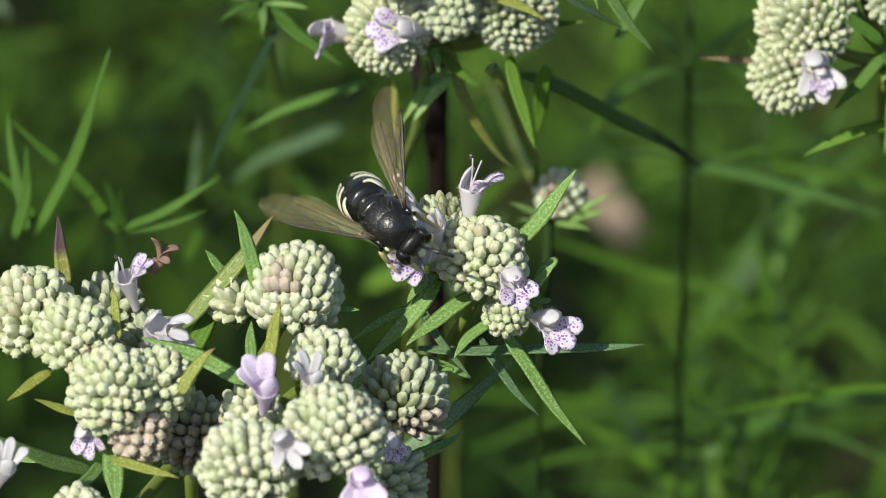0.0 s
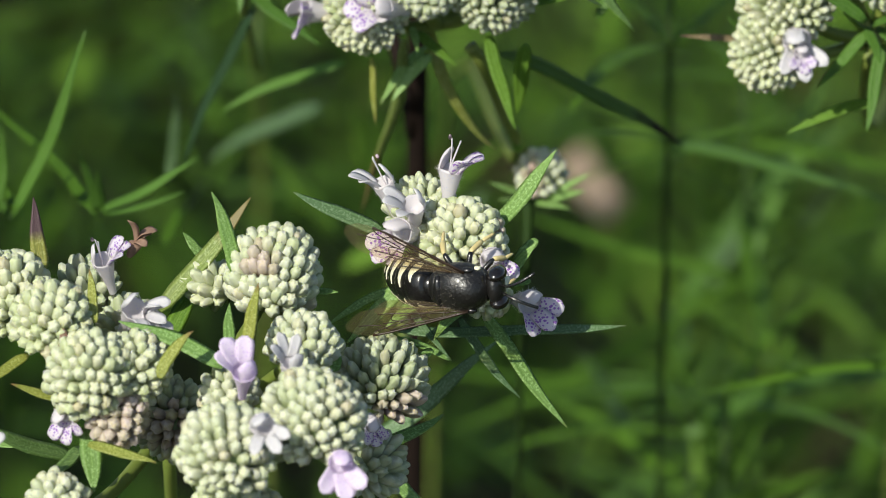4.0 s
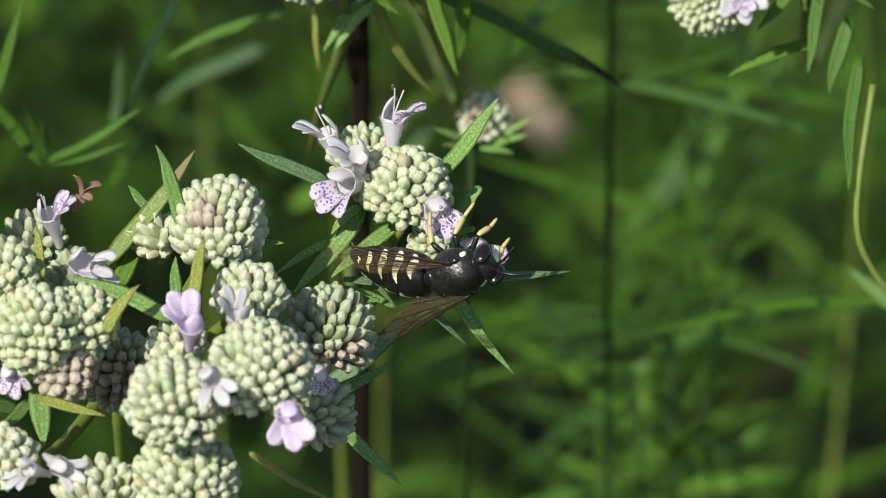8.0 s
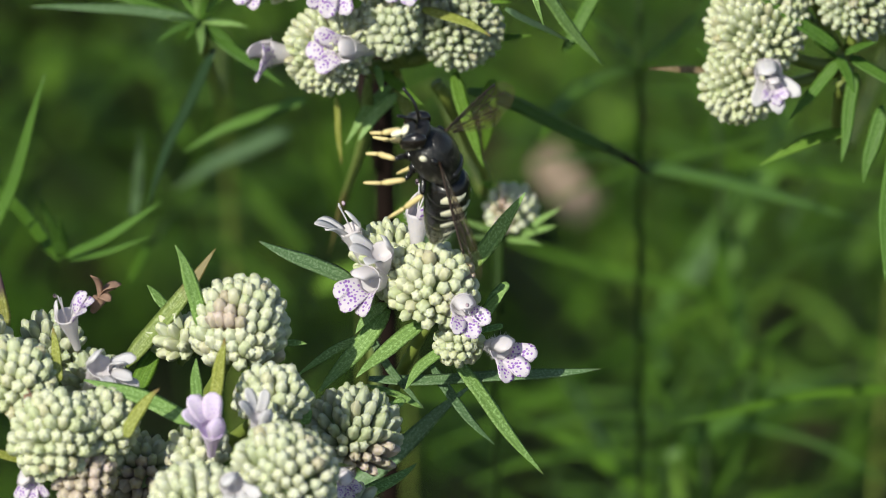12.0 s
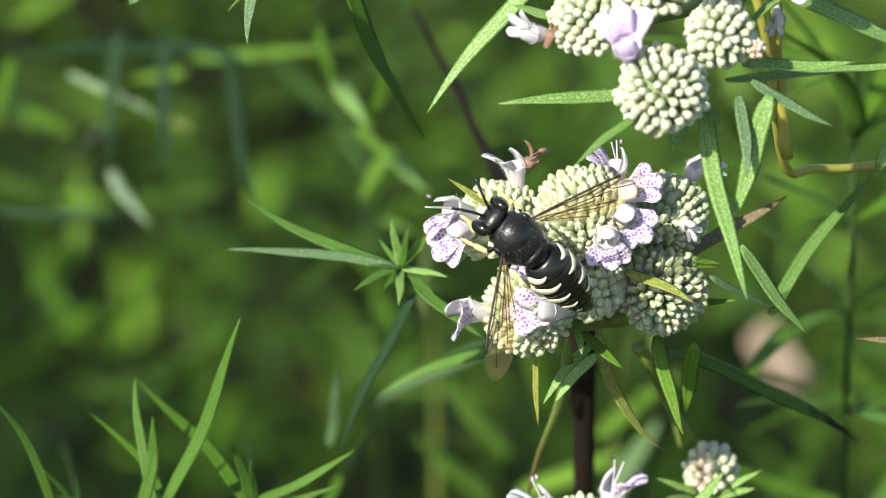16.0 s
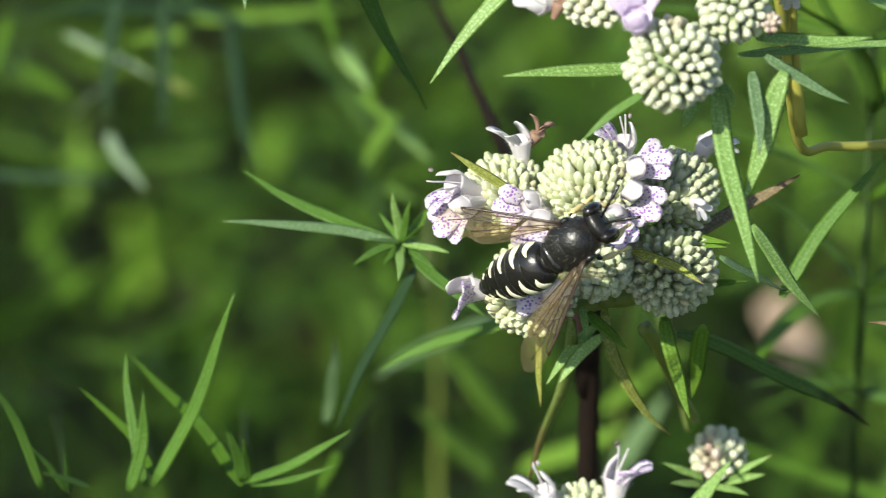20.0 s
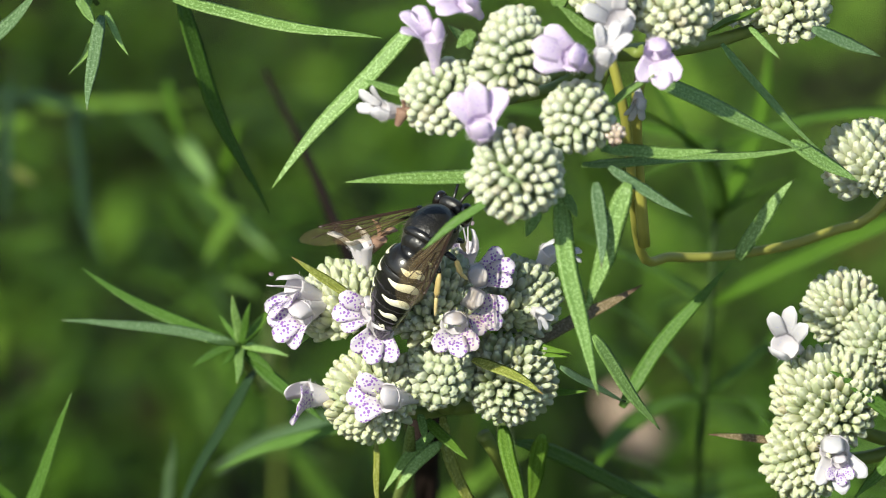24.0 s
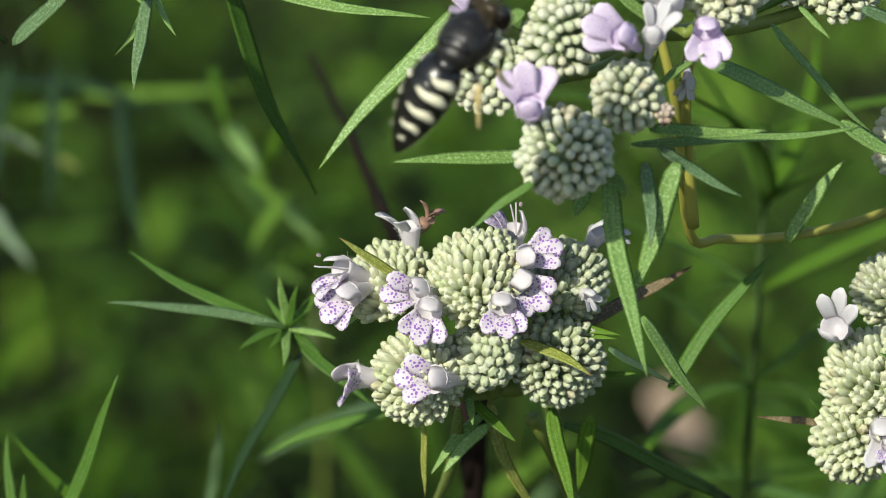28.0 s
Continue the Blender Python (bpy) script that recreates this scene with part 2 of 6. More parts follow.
def rings(path, section, caps=True):
    """Loft: section(i, t) gives (side, normal) offsets; path rows are (point, side, normal)."""
    verts, faces, k = [], [], 0
    for i, (p, s, n) in enumerate(path):
        ring = section(i, i / (len(path) - 1))
        k = len(ring)
        verts += [p + s * a + n * b for a, b in ring]
    for i in range(len(path) - 1):
        for j in range(k):
            a, b = i * k + j, i * k + (j + 1) % k
            faces.append((a, b, b + k, a + k))
    if caps:
        faces.append(tuple(reversed(range(k))))
        faces.append(tuple(range(len(verts) - k, len(verts))))
    return verts, faces


def frames_along(pts, facing):
    rows = []
    for i, p in enumerate(pts):
        t = (pts[min(i + 1, len(pts) - 1)] - pts[max(i - 1, 0)]).normalized()
        n = facing - t * facing.dot(t)
        n = n.normalized() if n.length > 1e-6 else t.orthogonal().normalized()
        rows.append((p, t.cross(n), n))
    return rows


def curve_points(ctrl, steps):
    """A smooth line through control points."""
    out, m = [], len(ctrl) - 1
    for i in range(steps + 1):
        u = i / steps * m
        k = min(int(u), m - 1)
        f = u - k
        a, b, c, d = ctrl[max(k - 1, 0)], ctrl[k], ctrl[k + 1], ctrl[min(k + 2, m)]
        out.append(0.5 * ((2 * b) + (c - a) * f + (2 * a - 5 * b + 4 * c - d) * f * f + (3 * b - a - 3 * c + d) * f ** 3))
    return out


def tube_mesh(name, ctrl, r0, r1, mat, sides=7, steps=0):
    pts = curve_points(ctrl, steps or 5 * (len(ctrl) - 1))
    path = frames_along(pts, Vector((0.31, -0.8, 0.5)))

    def section(i, t):
        r = r0 + (r1 - r0) * t
        return [(r * math.cos(q * math.tau / sides), r * math.sin(q * math.tau / sides)) for q in range(sides)]
    return mesh_of(name, *rings(path, section), mat)


def blade_mesh(name, pts, width, facing, mat, thick=0.16e-3, fold=0.16, peak=0.35, base=0.45, tip=0.06):
    """A narrow leaf: grooved along the midrib, thickened, tapered to both ends."""
    def section(i, t):
        rise, fall = min(0.16, peak), peak + 0.12
        if t < rise:
            h = base + (1 - base) * math.sin(t / rise * math.pi / 2)
        else:
            h = tip + (1 - tip) * (1 - max(0.0, (t - fall) / (1 - fall)) ** 1.5)
        a = width / 2 * h
        k = thick * (0.4 + 0.6 * h)
        return [(-a, fold * a), (-a * 0.55, fold * a * 0.35 + k * 0.4), (0, -fold * a * 0.25 + k * 0.2), (a * 0.55, fold * a * 0.35 + k * 0.4), (a, fold * a),
                (a * 0.5, fold * a * 0.2 - k), (0, -fold * a * 0.5 - k * 1.6), (-a * 0.5, fold * a * 0.2 - k)]
    me = mesh_of(name, *rings(frames_along(pts, facing), section), mat)
    at = me.attributes.new("blade", "FLOAT_VECTOR", "POINT")
    across = (0.0, 0.22, 0.5, 0.78, 1.0, 0.75, 0.5, 0.25)
    at.data.foreach_set("vector", [c for i in range(len(pts)) for u in across for c in (u, i / (len(pts) - 1), 0.0)])
    return me


def leaf(plant, x0, y0, w0, x1, y1, w1, width, mat=None, bend=0.0, sag=0.0, facing=(0.1, 0.6, -0.8), name="leaf", label="", peak=0.35):
    """A leaf from its foot to its tip, in plan millimetres; bend to the side, sag downwards, as a share of its length."""
    a, b = V(x0, y0, w0), V(x1, y1, w1)
    d, f = b - a, N(*facing)
    side = d.cross(f).normalized() * d.length
    wave = f.normalized() * d.length * 0.012
    pts = [a + d * t + side * (bend * 4 * t * (1 - t) + 0.006 * math.sin(9 * t + y0)) + wave * math.sin(5 * t + x0) * t + Vector((0, 0, -1)) * (d.length * sag * (t * t - t)) for t in (i / 12 for i in range(13))]
    o = ORG[plant.name]
    return part(name, blade_mesh(name, [p - o for p in pts], width * 0.00088, f, mat or LEAF, peak=peak), plant, label=label)


def stalk(plant, ctrl, r0, r1, mat=None, name="stem", label=""):
    o = ORG[plant.name]
    return part(name, tube_mesh(name, [V(*c) - o for c in ctrl], r0 * 0.001, r1 * 0.001, mat or STEM), plant, label=label)


def bud_mesh(name, mat, profile, sides=7, lobes=0.0):
    """A turned cup; with lobes its upper rings are cut into five closed teeth."""
    verts, faces = [], []
    for i, (z, r) in enumerate(profile):
        cut = lobes * max(0.0, i - 1) / (len(profile) - 2)
        for q in range(sides):
            a = q * math.tau / sides
            g = r * (1 - cut) if q % 2 else r
            verts.append(Vector((g * math.cos(a), g * math.sin(a), z - (0.5 * cut * r if q % 2 else 0))) * 0.001)
    k = len(profile)
    for i in range(k - 1):
        for q in range(sides):
            a, b = i * sides + q, i * sides + (q + 1) % sides
            faces.append((a, b, b + sides, a + sides))
    verts.append(Vector((0, 0, profile[-1][0] + profile[-1][1] * (-0.9 if lobes else 0.4))) * 0.001)
    for q in range(sides):
        faces.append(((k - 1) * sides + q, (k - 1) * sides + (q + 1) % sides, len(verts) - 1))
    return mesh_of(name, verts, faces, mat)


ROUND = ((-2.4, 0.25), (-1.2, 0.46), (-0.55, 0.58), (-0.12, 0.57), (0.2, 0.42), (0.34, 0.17))
KNOB = ((-2.6, 0.25), (-1.4, 0.4), (-0.62, 0.47), (-0.24, 0.46), (0.0, 0.37), (0.12, 0.2))
POINTED = ((-2.8, 0.25), (-1.6, 0.44), (-0.8, 0.52), (-0.1, 0.51), (0.36, 0.37), (0.66, 0.14))
BUDS = {}


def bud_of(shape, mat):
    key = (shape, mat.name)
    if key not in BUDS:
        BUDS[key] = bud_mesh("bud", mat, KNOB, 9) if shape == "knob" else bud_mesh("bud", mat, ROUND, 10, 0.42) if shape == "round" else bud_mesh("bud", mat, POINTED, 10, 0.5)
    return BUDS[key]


def ball_mesh(name, mat, rx, ry, rz, seg=14, rows=8):
    verts, faces = [], []
    for i in range(1, rows):
        th = math.pi * i / rows
        for q in range(seg):
            a = q * math.tau / seg
            verts.append(Vector((rx * math.sin(th) * math.cos(a), ry * math.sin(th) * math.sin(a), rz * math.cos(th))))
    for i in range(rows - 2):
        for q in range(seg):
            a, b = i * seg + q, i * seg + (q + 1) % seg
            faces.append((a, a + seg, b + seg, b))
    verts += [Vector((0, 0, rz)), Vector((0, 0, -rz))]
    t, u = len(verts) - 2, len(verts) - 1
    for q in range(seg):
        faces.append((t, q, (q + 1) % seg))
        faces.append((u, (rows - 2) * seg + (q + 1) % seg, (rows - 2) * seg + q))
    return mesh_of(name, verts, faces, mat)


def flower_head(plant, x, y, w, rx, ry=None, shape="round", mat=None, axis=(0.0, 0.8, -0.6), space=1.26, cap=112, label="", size=1.12, patch=None, lift=0.55):
    """A dense ball of buds on a core; rx across, ry along the axis, in millimetres; patch: (direction, half angle, material)."""
    ry = ry or rx
    mat = mat or BUD
    at, ax = V(x, y, w), N(*axis).normalized()
    q = ax.to_track_quat("Z", "Y").to_matrix()
    core = ball_mesh("flower_head", CORE, max(rx - 1.4, rx * 0.5) * 0.001, max(rx - 1.4, rx * 0.5) * 0.001, max(ry - 1.4, ry * 0.5) * 0.001, 12, 7)
    head = part("flower_head", core, plant, at, label, q.to_4x4())
    rnd = random.Random(int(abs(x * 71 + y * 37)) + 3)
    wild = 0.6 if shape == "knob" else 1.0
    c = math.cos(radians(cap))
    n = int(2 * math.tau * (rx * rx * 0.5 + rx * ry * 0.5) / (0.866 * space * space))
    pd = N(*patch[0]).normalized() if patch else None
    spin = Euler((rnd.random() * 6, rnd.random() * 6, rnd.random() * 6)).to_matrix()
    for i in range(n):
        z = 1 - 2 * (i + 0.5) / n
        a = i * 2.399963
        s = math.sqrt(max(0, 1 - z * z))
        u = spin @ Vector((s * math.cos(a), s * math.sin(a), z))
        if u.z < c:
            continue
        u = (u + Vector((rnd.gauss(0, 1), rnd.gauss(0, 1), rnd.gauss(0, 1))) * 0.034 * wild).normalized()
        k = 1 + rnd.uniform(-0.05, 0.05) + 0.09 * noise.noise(u * 1.6 + Vector((x, y, 0)))
        p = Vector((u.x * rx, u.y * rx, u.z * ry)) * 0.001 * k
        way = (Vector((u.x / rx, u.y / rx, u.z / ry)).normalized() + Vector((0, 0, 0.04 if shape == "knob" else lift)) + Vector((rnd.gauss(0, 1), rnd.gauss(0, 1), rnd.gauss(0, 1))) * 0.06).normalized()
        use = mat
        if patch and (q @ u).normalized().angle(pd) < radians(patch[1]) * rnd.uniform(0.8, 1.2):
            use = patch[2]
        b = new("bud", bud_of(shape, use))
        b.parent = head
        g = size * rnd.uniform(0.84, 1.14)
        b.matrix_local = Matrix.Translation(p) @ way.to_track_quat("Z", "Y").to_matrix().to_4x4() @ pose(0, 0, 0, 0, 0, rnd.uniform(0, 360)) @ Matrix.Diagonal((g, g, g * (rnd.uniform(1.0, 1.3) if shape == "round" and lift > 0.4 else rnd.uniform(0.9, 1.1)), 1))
    return head


def petal_mesh(name, mat, length, width, curl, droop, base=0.45):
    pts = []
    for i in range(8):
        t = i / 7
        ang = droop + curl * t
        pts.append((t, ang))
    p, out = Vector((0, 0, 0)), []
    for i, (t, ang) in enumerate(pts):
        out.append(p.copy())
        p = p + Vector((math.sin(ang), 0, math.cos(ang))) * (length / 7)
    path = []
    for i, q in enumerate(out):
        t = (out[min(i + 1, 7)] - out[max(i - 1, 0)]).normalized()
        path.append((q * 0.001, Vector((0, 1, 0)), t.cross(Vector((0, 1, 0)))))

    def section(i, t):
        h = (base + (1 - base) * min(1, t / 0.6) ** 0.8) * (1 if t < 0.72 else math.sqrt(max(0.03, 1 - ((t - 0.72) / 0.29) ** 2)))
        a, k = width / 2 * h * 0.001, 0.00006
        return [(-a, 0.3 * a), (-a * 0.5, k + 0.06 * a), (a * 0.5, k + 0.06 * a), (a, 0.3 * a), (a * 0.5, -k), (-a * 0.5, -k)]
    return mesh_of(name, *rings(path, section), mat)


CORE_FLOWER = {}


def fuzz_mesh():
    """Short white hairs on the tube and lips of a flower."""
    rnd, verts, faces = random.Random(8), [], []
    for i in range(220):
        a, z = rnd.random() * math.tau, rnd.uniform(-2.6, 0.6)
        r0 = 0.48 + 0.66 * max(0.0, (z + 2.4) / 2.6) ** 1.2
        d = Vector((math.cos(a), math.sin(a), rnd.uniform(-0.3, 0.6))).normalized()
        p, t = Vector((math.cos(a) * r0, math.sin(a) * r0, min(z, 0.1))), Vector((-math.sin(a), math.cos(a), 0)) * 0.022
        o, u = len(verts), d.cross(t).normalized() * 0.022
        q = p + d * rnd.uniform(0.25, 0.55)
        verts += [(p + t) * 0.001, (p - t) * 0.001, (p + u) * 0.001, q * 0.001]
        faces += [(o, o + 1, o + 3), (o + 1, o + 2, o + 3), (o + 2, o, o + 3)]
    return mesh_of("fuzz", verts, faces, TUBE)



def flower_meshes(style):
    if style in CORE_FLOWER:
        return CORE_FLOWER[style]
    mat = {"spotted": SPOTTED, "lilac": LILAC, "white": WHITE}[style]
    tmat = LILAC if style == "lilac" else TUBE
    broad, long = {"spotted": (1.0, 1.0), "white": (0.8, 1.12), "lilac": (1.12, 1.15)}[style]
    tube = bud_mesh("tube", tmat, ((-4.4, 0.42), (-3.2, 0.5), (-2.0, 0.68), (-0.9, 0.94), (0.0, 1.16), (0.4, 1.3), (0.34, 1.2), (-0.2, 0.86), (-0.6, 0.48), (-0.8, 0.16)), 12)
    CORE_FLOWER[style] = (tube, petal_mesh("upper_lip", tmat if style == "spotted" else mat, 2.5, 2.1, -0.9, 0.12, 1.0), petal_mesh("lower_lobe", mat, 2.9 * long, 1.85 * broad, 0.75, 0.5, 0.85),
                          petal_mesh("side_lobe", mat, 2.6 * long, 1.75 * broad, 0.75, 0.45, 0.85),
                          tube_mesh("stamen", [Vector((0, 0, -1e-3)), Vector((-0.3e-3, 0, 1.6e-3)), Vector((-0.5e-3, 0.1e-3, 3.2e-3))], 0.1e-3, 0.08e-3, TUBE, 5),
                          fuzz_mesh(),
                          ball_mesh("anther", ANTHER, 0.2e-3, 0.2e-3, 0.28e-3, 6, 5))
    return CORE_FLOWER[style]


def flower(plant, x, y, w, axis, lip, style="spotted", size=1.0, stamens=0, label=""):
    """A two-lipped flower: its mouth in the plan, the way its tube opens, the side on which the lower lip hangs."""
    tube, up, low, side, sta, fuzz, ant = flower_meshes(style)
    z = N(*axis).normalized()
    xx = N(*lip)
    xx = (xx - z * xx.dot(z)).normalized()
    m = Matrix((xx, z.cross(xx), z)).transposed().to_4x4() @ Matrix.Diagonal((size, size, size, 1))
    f = part("flower", tube, plant, V(x, y, w), label, m)
    rnd = random.Random(int(abs(x * 91 + y * 53)) + 1)

    def add(name, me, around, r, tilt=0.0):
        o = new(name, me)
        o.parent = f
        o.matrix_local = pose(0, 0, 0, 0, 0, around) @ Matrix.Translation((r * 0.001, 0, 0)) @ pose(0, 0, 0, rnd.uniform(-6, 6), tilt + rnd.uniform(-9, 9), rnd.uniform(-6, 6))
        return o
    spread = rnd.uniform(36, 43)
    add("lower_lobe", low, 0, 1.02)
    add("side_lobe", side, spread, 1.02, 3)
    add("side_lobe", side, -spread, 1.02, 3)
    add("upper_lip", up, 180, 1.02, -3)
    h = new("fuzz", fuzz)
    h.parent = f
    for i in range(stamens):
        o = add("stamen", sta, 150 + 60 * i, 0.3)
        a = new("anther", ant)
        a.parent = f
        a.matrix_local = o.matrix_local @ Matrix.Translation((-0.0005, 0.0001, 0.0032))
    return f


def withered(plant, x, y, w, size=1.0, turn=0.0):
    """A dry rust-brown flower rest: three curled scraps on a small cup."""
    cup = bud_mesh("withered_flower", RUST, ((-1.6, 0.3), (-0.6, 0.6), (0.0, 0.75), (0.1, 0.6)), 7)
    f = part("withered_flower", cup, plant, V(x, y, w), "dry rust-brown flower remnant", pose(0, 0, 0, 15, 20, turn))
    for i, (ln, cu) in enumerate(((2.2, 1.6), (1.8, -1.2), (2.6, 1.1), (1.5, 2.0))):
        o = new("dry_petal", petal_mesh("dry_petal", RUST, ln * size, 0.8 * size, cu, 0.3))
        o.parent = f
        o.matrix_local = pose(0, 0, 0, 10 * i, -10, 95 * i)


# ---- ground ----
def ground():
    m, n, l, b = material("soil", 0.95, 0.2)
    t = tex(n, l, 9)
    f = tex(n, l, 90)
    c = mix(n, l, f.outputs["Fac"], (0.017, 0.013, 0.008), (0.042, 0.032, 0.018))
    l.new(mix(n, l, t.outputs["Fac"], c, (0.016, 0.028, 0.008)), b.inputs["Base Color"])
    bump(n, l, b, f.outputs["Fac"], 1.0, 0.01)
    vs, fs, xs = [], [], [-900, -60, -6, -2] + [i * 0.1 for i in range(-15, 16)] + [2, 6, 60, 900]
    for yy in xs:
        for xx in xs:
            near = abs(xx) < 3 and abs(yy) < 3
            vs.append(Vector((xx, yy + 0.5, 0.02 * noise.noise(Vector((xx * 3, yy * 3, 0))) if near else 0)))
    k = len(xs)
    for i in range(k - 1):
        for j in range(k - 1):
            fs.append((i * k + j, i * k + j + 1, (i + 1) * k + j + 1, (i + 1) * k + j))
    g = new("ground", mesh_of("ground", vs, fs, m))
    tagged(g, "dark brown soil under the mint plants", "ground", kind="structure")


ground()


def dry_plant():
    """The dying stem whose one pale broad leaf shows out of focus among the green."""
    m = plain("dry_leaf", (0.38, 0.29, 0.215), 0.8, 0.2, (0.3, 0.225, 0.165), 60)
    at = V(32.6, -30.2, 620)
    t = thing("withered_plant", Vector((at.x + 0.02, at.y + 0.1, 0)), "withered thin plant with one pale beige dry leaf", "plant")
    o = ORG[t.name]
    part("stem", tube_mesh("stem", [Vector((0, 0, 0)), Vector((0.0, -0.05, 0.3)), at - o + N(5, -6, 1) * 0.001], 0.0007, 0.0004, STEM_BROWN, 6), t)
    pts = [at - o + N(-4.2 + 8.4 * i / 8, 5.6 - 11.2 * i / 8 - 1.1 * math.sin(i / 8 * 3.1), 2 * math.sin(i / 8 * 3)) * 0.001 for i in range(9)]
    part("blade", blade_mesh("blade", pts, 0.0085, N(0.1, 0.5, -0.9), m, 0.3e-3, 0.1, 0.5, 0.92, 0.85), t, label="pale beige dry leaf blade")


dry_plant()


def foot(x, y, w):
    """The point of the ground below a plan point."""
    p = V(x, y, w)
    return Vector((p.x, p.y, 0.0))


def plant_thing(label, x, y, w, lean=(0.0, 0.2), group="flowering mint plants"):
    b = foot(x, y, w)
    b.x += lean[0]
    b.y += lean[1]
    return thing("mint_plant", b, label, "plant", group)


def main_stem(plant, x, y, w, r0=0.9, r1=0.7, mat=None, via=None):
    """The stem from the ground up to a plan point."""
    o = ORG[plant.name]
    top = V(x, y, w) - o
    ctrl = [Vector((0, 0, 0)), Vector((top.x * 0.1, top.y * 0.12, top.z * 0.5))]
    ctrl += [V(*v) - o for v in via] if via else [Vector((top.x * 0.5, top.y * 0.5, top.z * 0.8))]
    ctrl.append(top)
    part("stem", tube_mesh("stem", ctrl, r0 * 0.001, r1 * 0.001, mat or STEM, 8, 24), plant)


# ---- plant with many crowded heads (low on one side) ----
def plant_crowded():
    p = plant_thing("flowering mint plant with a crowded mass of pale green heads", -27.4, -37.5, 10)
    main_stem(p, -26.5, -39.9, -10.0, 0.9, 0.7)
    hub = (-26.6, -41.8, -8.0)
    for h in ((-42.0, -28.1, -23.7), (-37.3, -30.5, -30.4), (-31.9, -35.7, -34.7), (-15.7, -27.3, -23.3), (-12.0, -32.9, -32.4), (-4.0, -37.6, -18.3), (-10.8, -40.5, -44.8), (-19.3, -41.9, -47.4), (-18.4, -50.1, -40.8), (-36.0, -49.9, -40.8), (-30.3, -29.3, -20.2)):
        mid = tuple(0.5 * (a + b) + d for a, b, d in zip(hub, h, (0, -1.5, 3)))
        stalk(p, (hub, mid, h), 0.8, 0.6)
    flower_head(p, -42.0, -27.8, -28.1, 4.7, 4.8, mat=BUD, axis=(-0.2, 0.8, -0.5), space=1.42, size=1.26)
    flower_head(p, -37.1, -29.6, -34.7, 3.9, 3.9, mat=BUD, space=1.42, size=1.26)
    flower_head(p, -33.0, -34.8, -41.0, 4.1, 4.6, mat=BUD, axis=(-0.2, 0.6, -0.8), space=1.42, size=1.26)
    flower_head(p, -28.7, -34.1, -38.5, 3.4, 3.7, mat=BUD, axis=(0.3, 0.6, -0.8), space=1.42, size=1.26)
    flower_head(p, -30.4, -38.9, -39.5, 3.0, mat=BUD_MAUVE, axis=(0, 0.0, -1), space=1.42, size=1.26)
    flower_head(p, -25.1, -39.8, -27.7, 3.8, 3.9, shape="pointed", mat=BUD_GREY_SHADE, axis=(0.1, 0.2, -1), patch=((-0.2, -0.3, -1), 45, BUD_MAUVE), space=1.42, size=1.26)
    flower_head(p, -19.2, -36.6, -37.5, 2.8, 2.6, mat=BUD_WHITE, space=1.42, size=1.26)
    flower_head(p, -15.1, -25.2, -29.1, 4.5, 5.3, mat=BUD_WHITE, axis=(0.1, 0.9, -0.4), patch=((-0.25, 0.35, -0.8), 22, BUD_MAUVE), space=1.28, size=1.26, lift=0.85)
    flower_head(p, -21.3, -26.5, -22.9, 2.2, 2.7, shape="pointed", mat=BUD, axis=(-0.5, 0.6, -0.4), space=1.42, size=1.26)
    flower_head(p, -11.9, -31.7, -35.4, 3.5, 2.8, mat=BUD_WHITE, space=1.42, size=1.26)
    flower_head(p, -4.0, -36.0, -25.5, 4.5, 4.2, shape="pointed", mat=BUD_GREY_SHADE, axis=(0.2, 0.8, -0.6), patch=((0.3, -0.8, -0.5), 42, BUD_MAUVE), space=1.42, size=1.26)
    flower_head(p, -10.6, -38.8, -48.5, 5.0, 5.2, mat=BUD_WHITE, space=1.42, size=1.26)
    flower_head(p, -19.1, -41.6, -51.5, 4.6, 4.7, mat=BUD_WHITE, axis=(-0.2, 0.7, -0.7), space=1.42, size=1.26)
    flower_head(p, -5.1, -44.5, -26.7, 3.1, 3.5, shape="pointed", mat=BUD_GREY_SHADE, axis=(0.6, 0.4, -0.6), space=1.42, size=1.26)
    flower_head(p, -18.2, -49.5, -46.8, 4.8, 4.4, mat=BUD, space=1.42, size=1.26)
    flower_head(p, -26.8, -51.9, -43.8, 4.2, 4.2, mat=BUD_WHITE, shape="pointed", space=1.42, size=1.26)
    flower_head(p, -36.1, -47.8, -43.8, 2.9, 4.1, mat=BUD_WHITE, space=1.42, size=1.26)
    flower_head(p, -34.4, -26.6, -20.9, 2.9, 2.5, shape="pointed", mat=BUD_GREY_SHADE, space=1.42, size=1.26)
    flower_head(p, -30.1, -30.4, -22.7, 2.7, 2.5, shape="pointed", mat=BUD_GREY_SHADE, space=1.42, size=1.26)
    flower(p, -32.3, -23.9, -26.9, (-0.2, 0.75, -0.6), (0.3, 0.5, -0.4), "spotted", 0.95, 2)
    flower(p, -29.0, -28.6, -32.9, (0.3, 0.5, -0.8), (0.7, -0.2, -0.4), "white", 1.05)
    flower(p, -27.4, -29.1, -33.3, (0.6, 0.35, -0.7), (0.3, -0.6, -0.4), "white", 0.8)
    flower(p, -35.6, -38.7, -39.2, (-0.35, -0.45, -0.7), (0.1, -1, -0.2), "spotted", 0.85)
    flower(p, -17.6, -34.3, -44.6, (0.05, 0.5, -0.7), (-0.3, 0.8, -0.4), "lilac", 1.0)
    flower(p, -13.0, -33.4, -43.9, (0.2, 0.6, -0.7), (-0.1, 0.8, -0.4), "white", 0.85)
    flower(p, -15.5, -38.8, -55.5, (-0.1, 0.1, -1), (0.4, -0.7, -0.2), "white", 0.95)
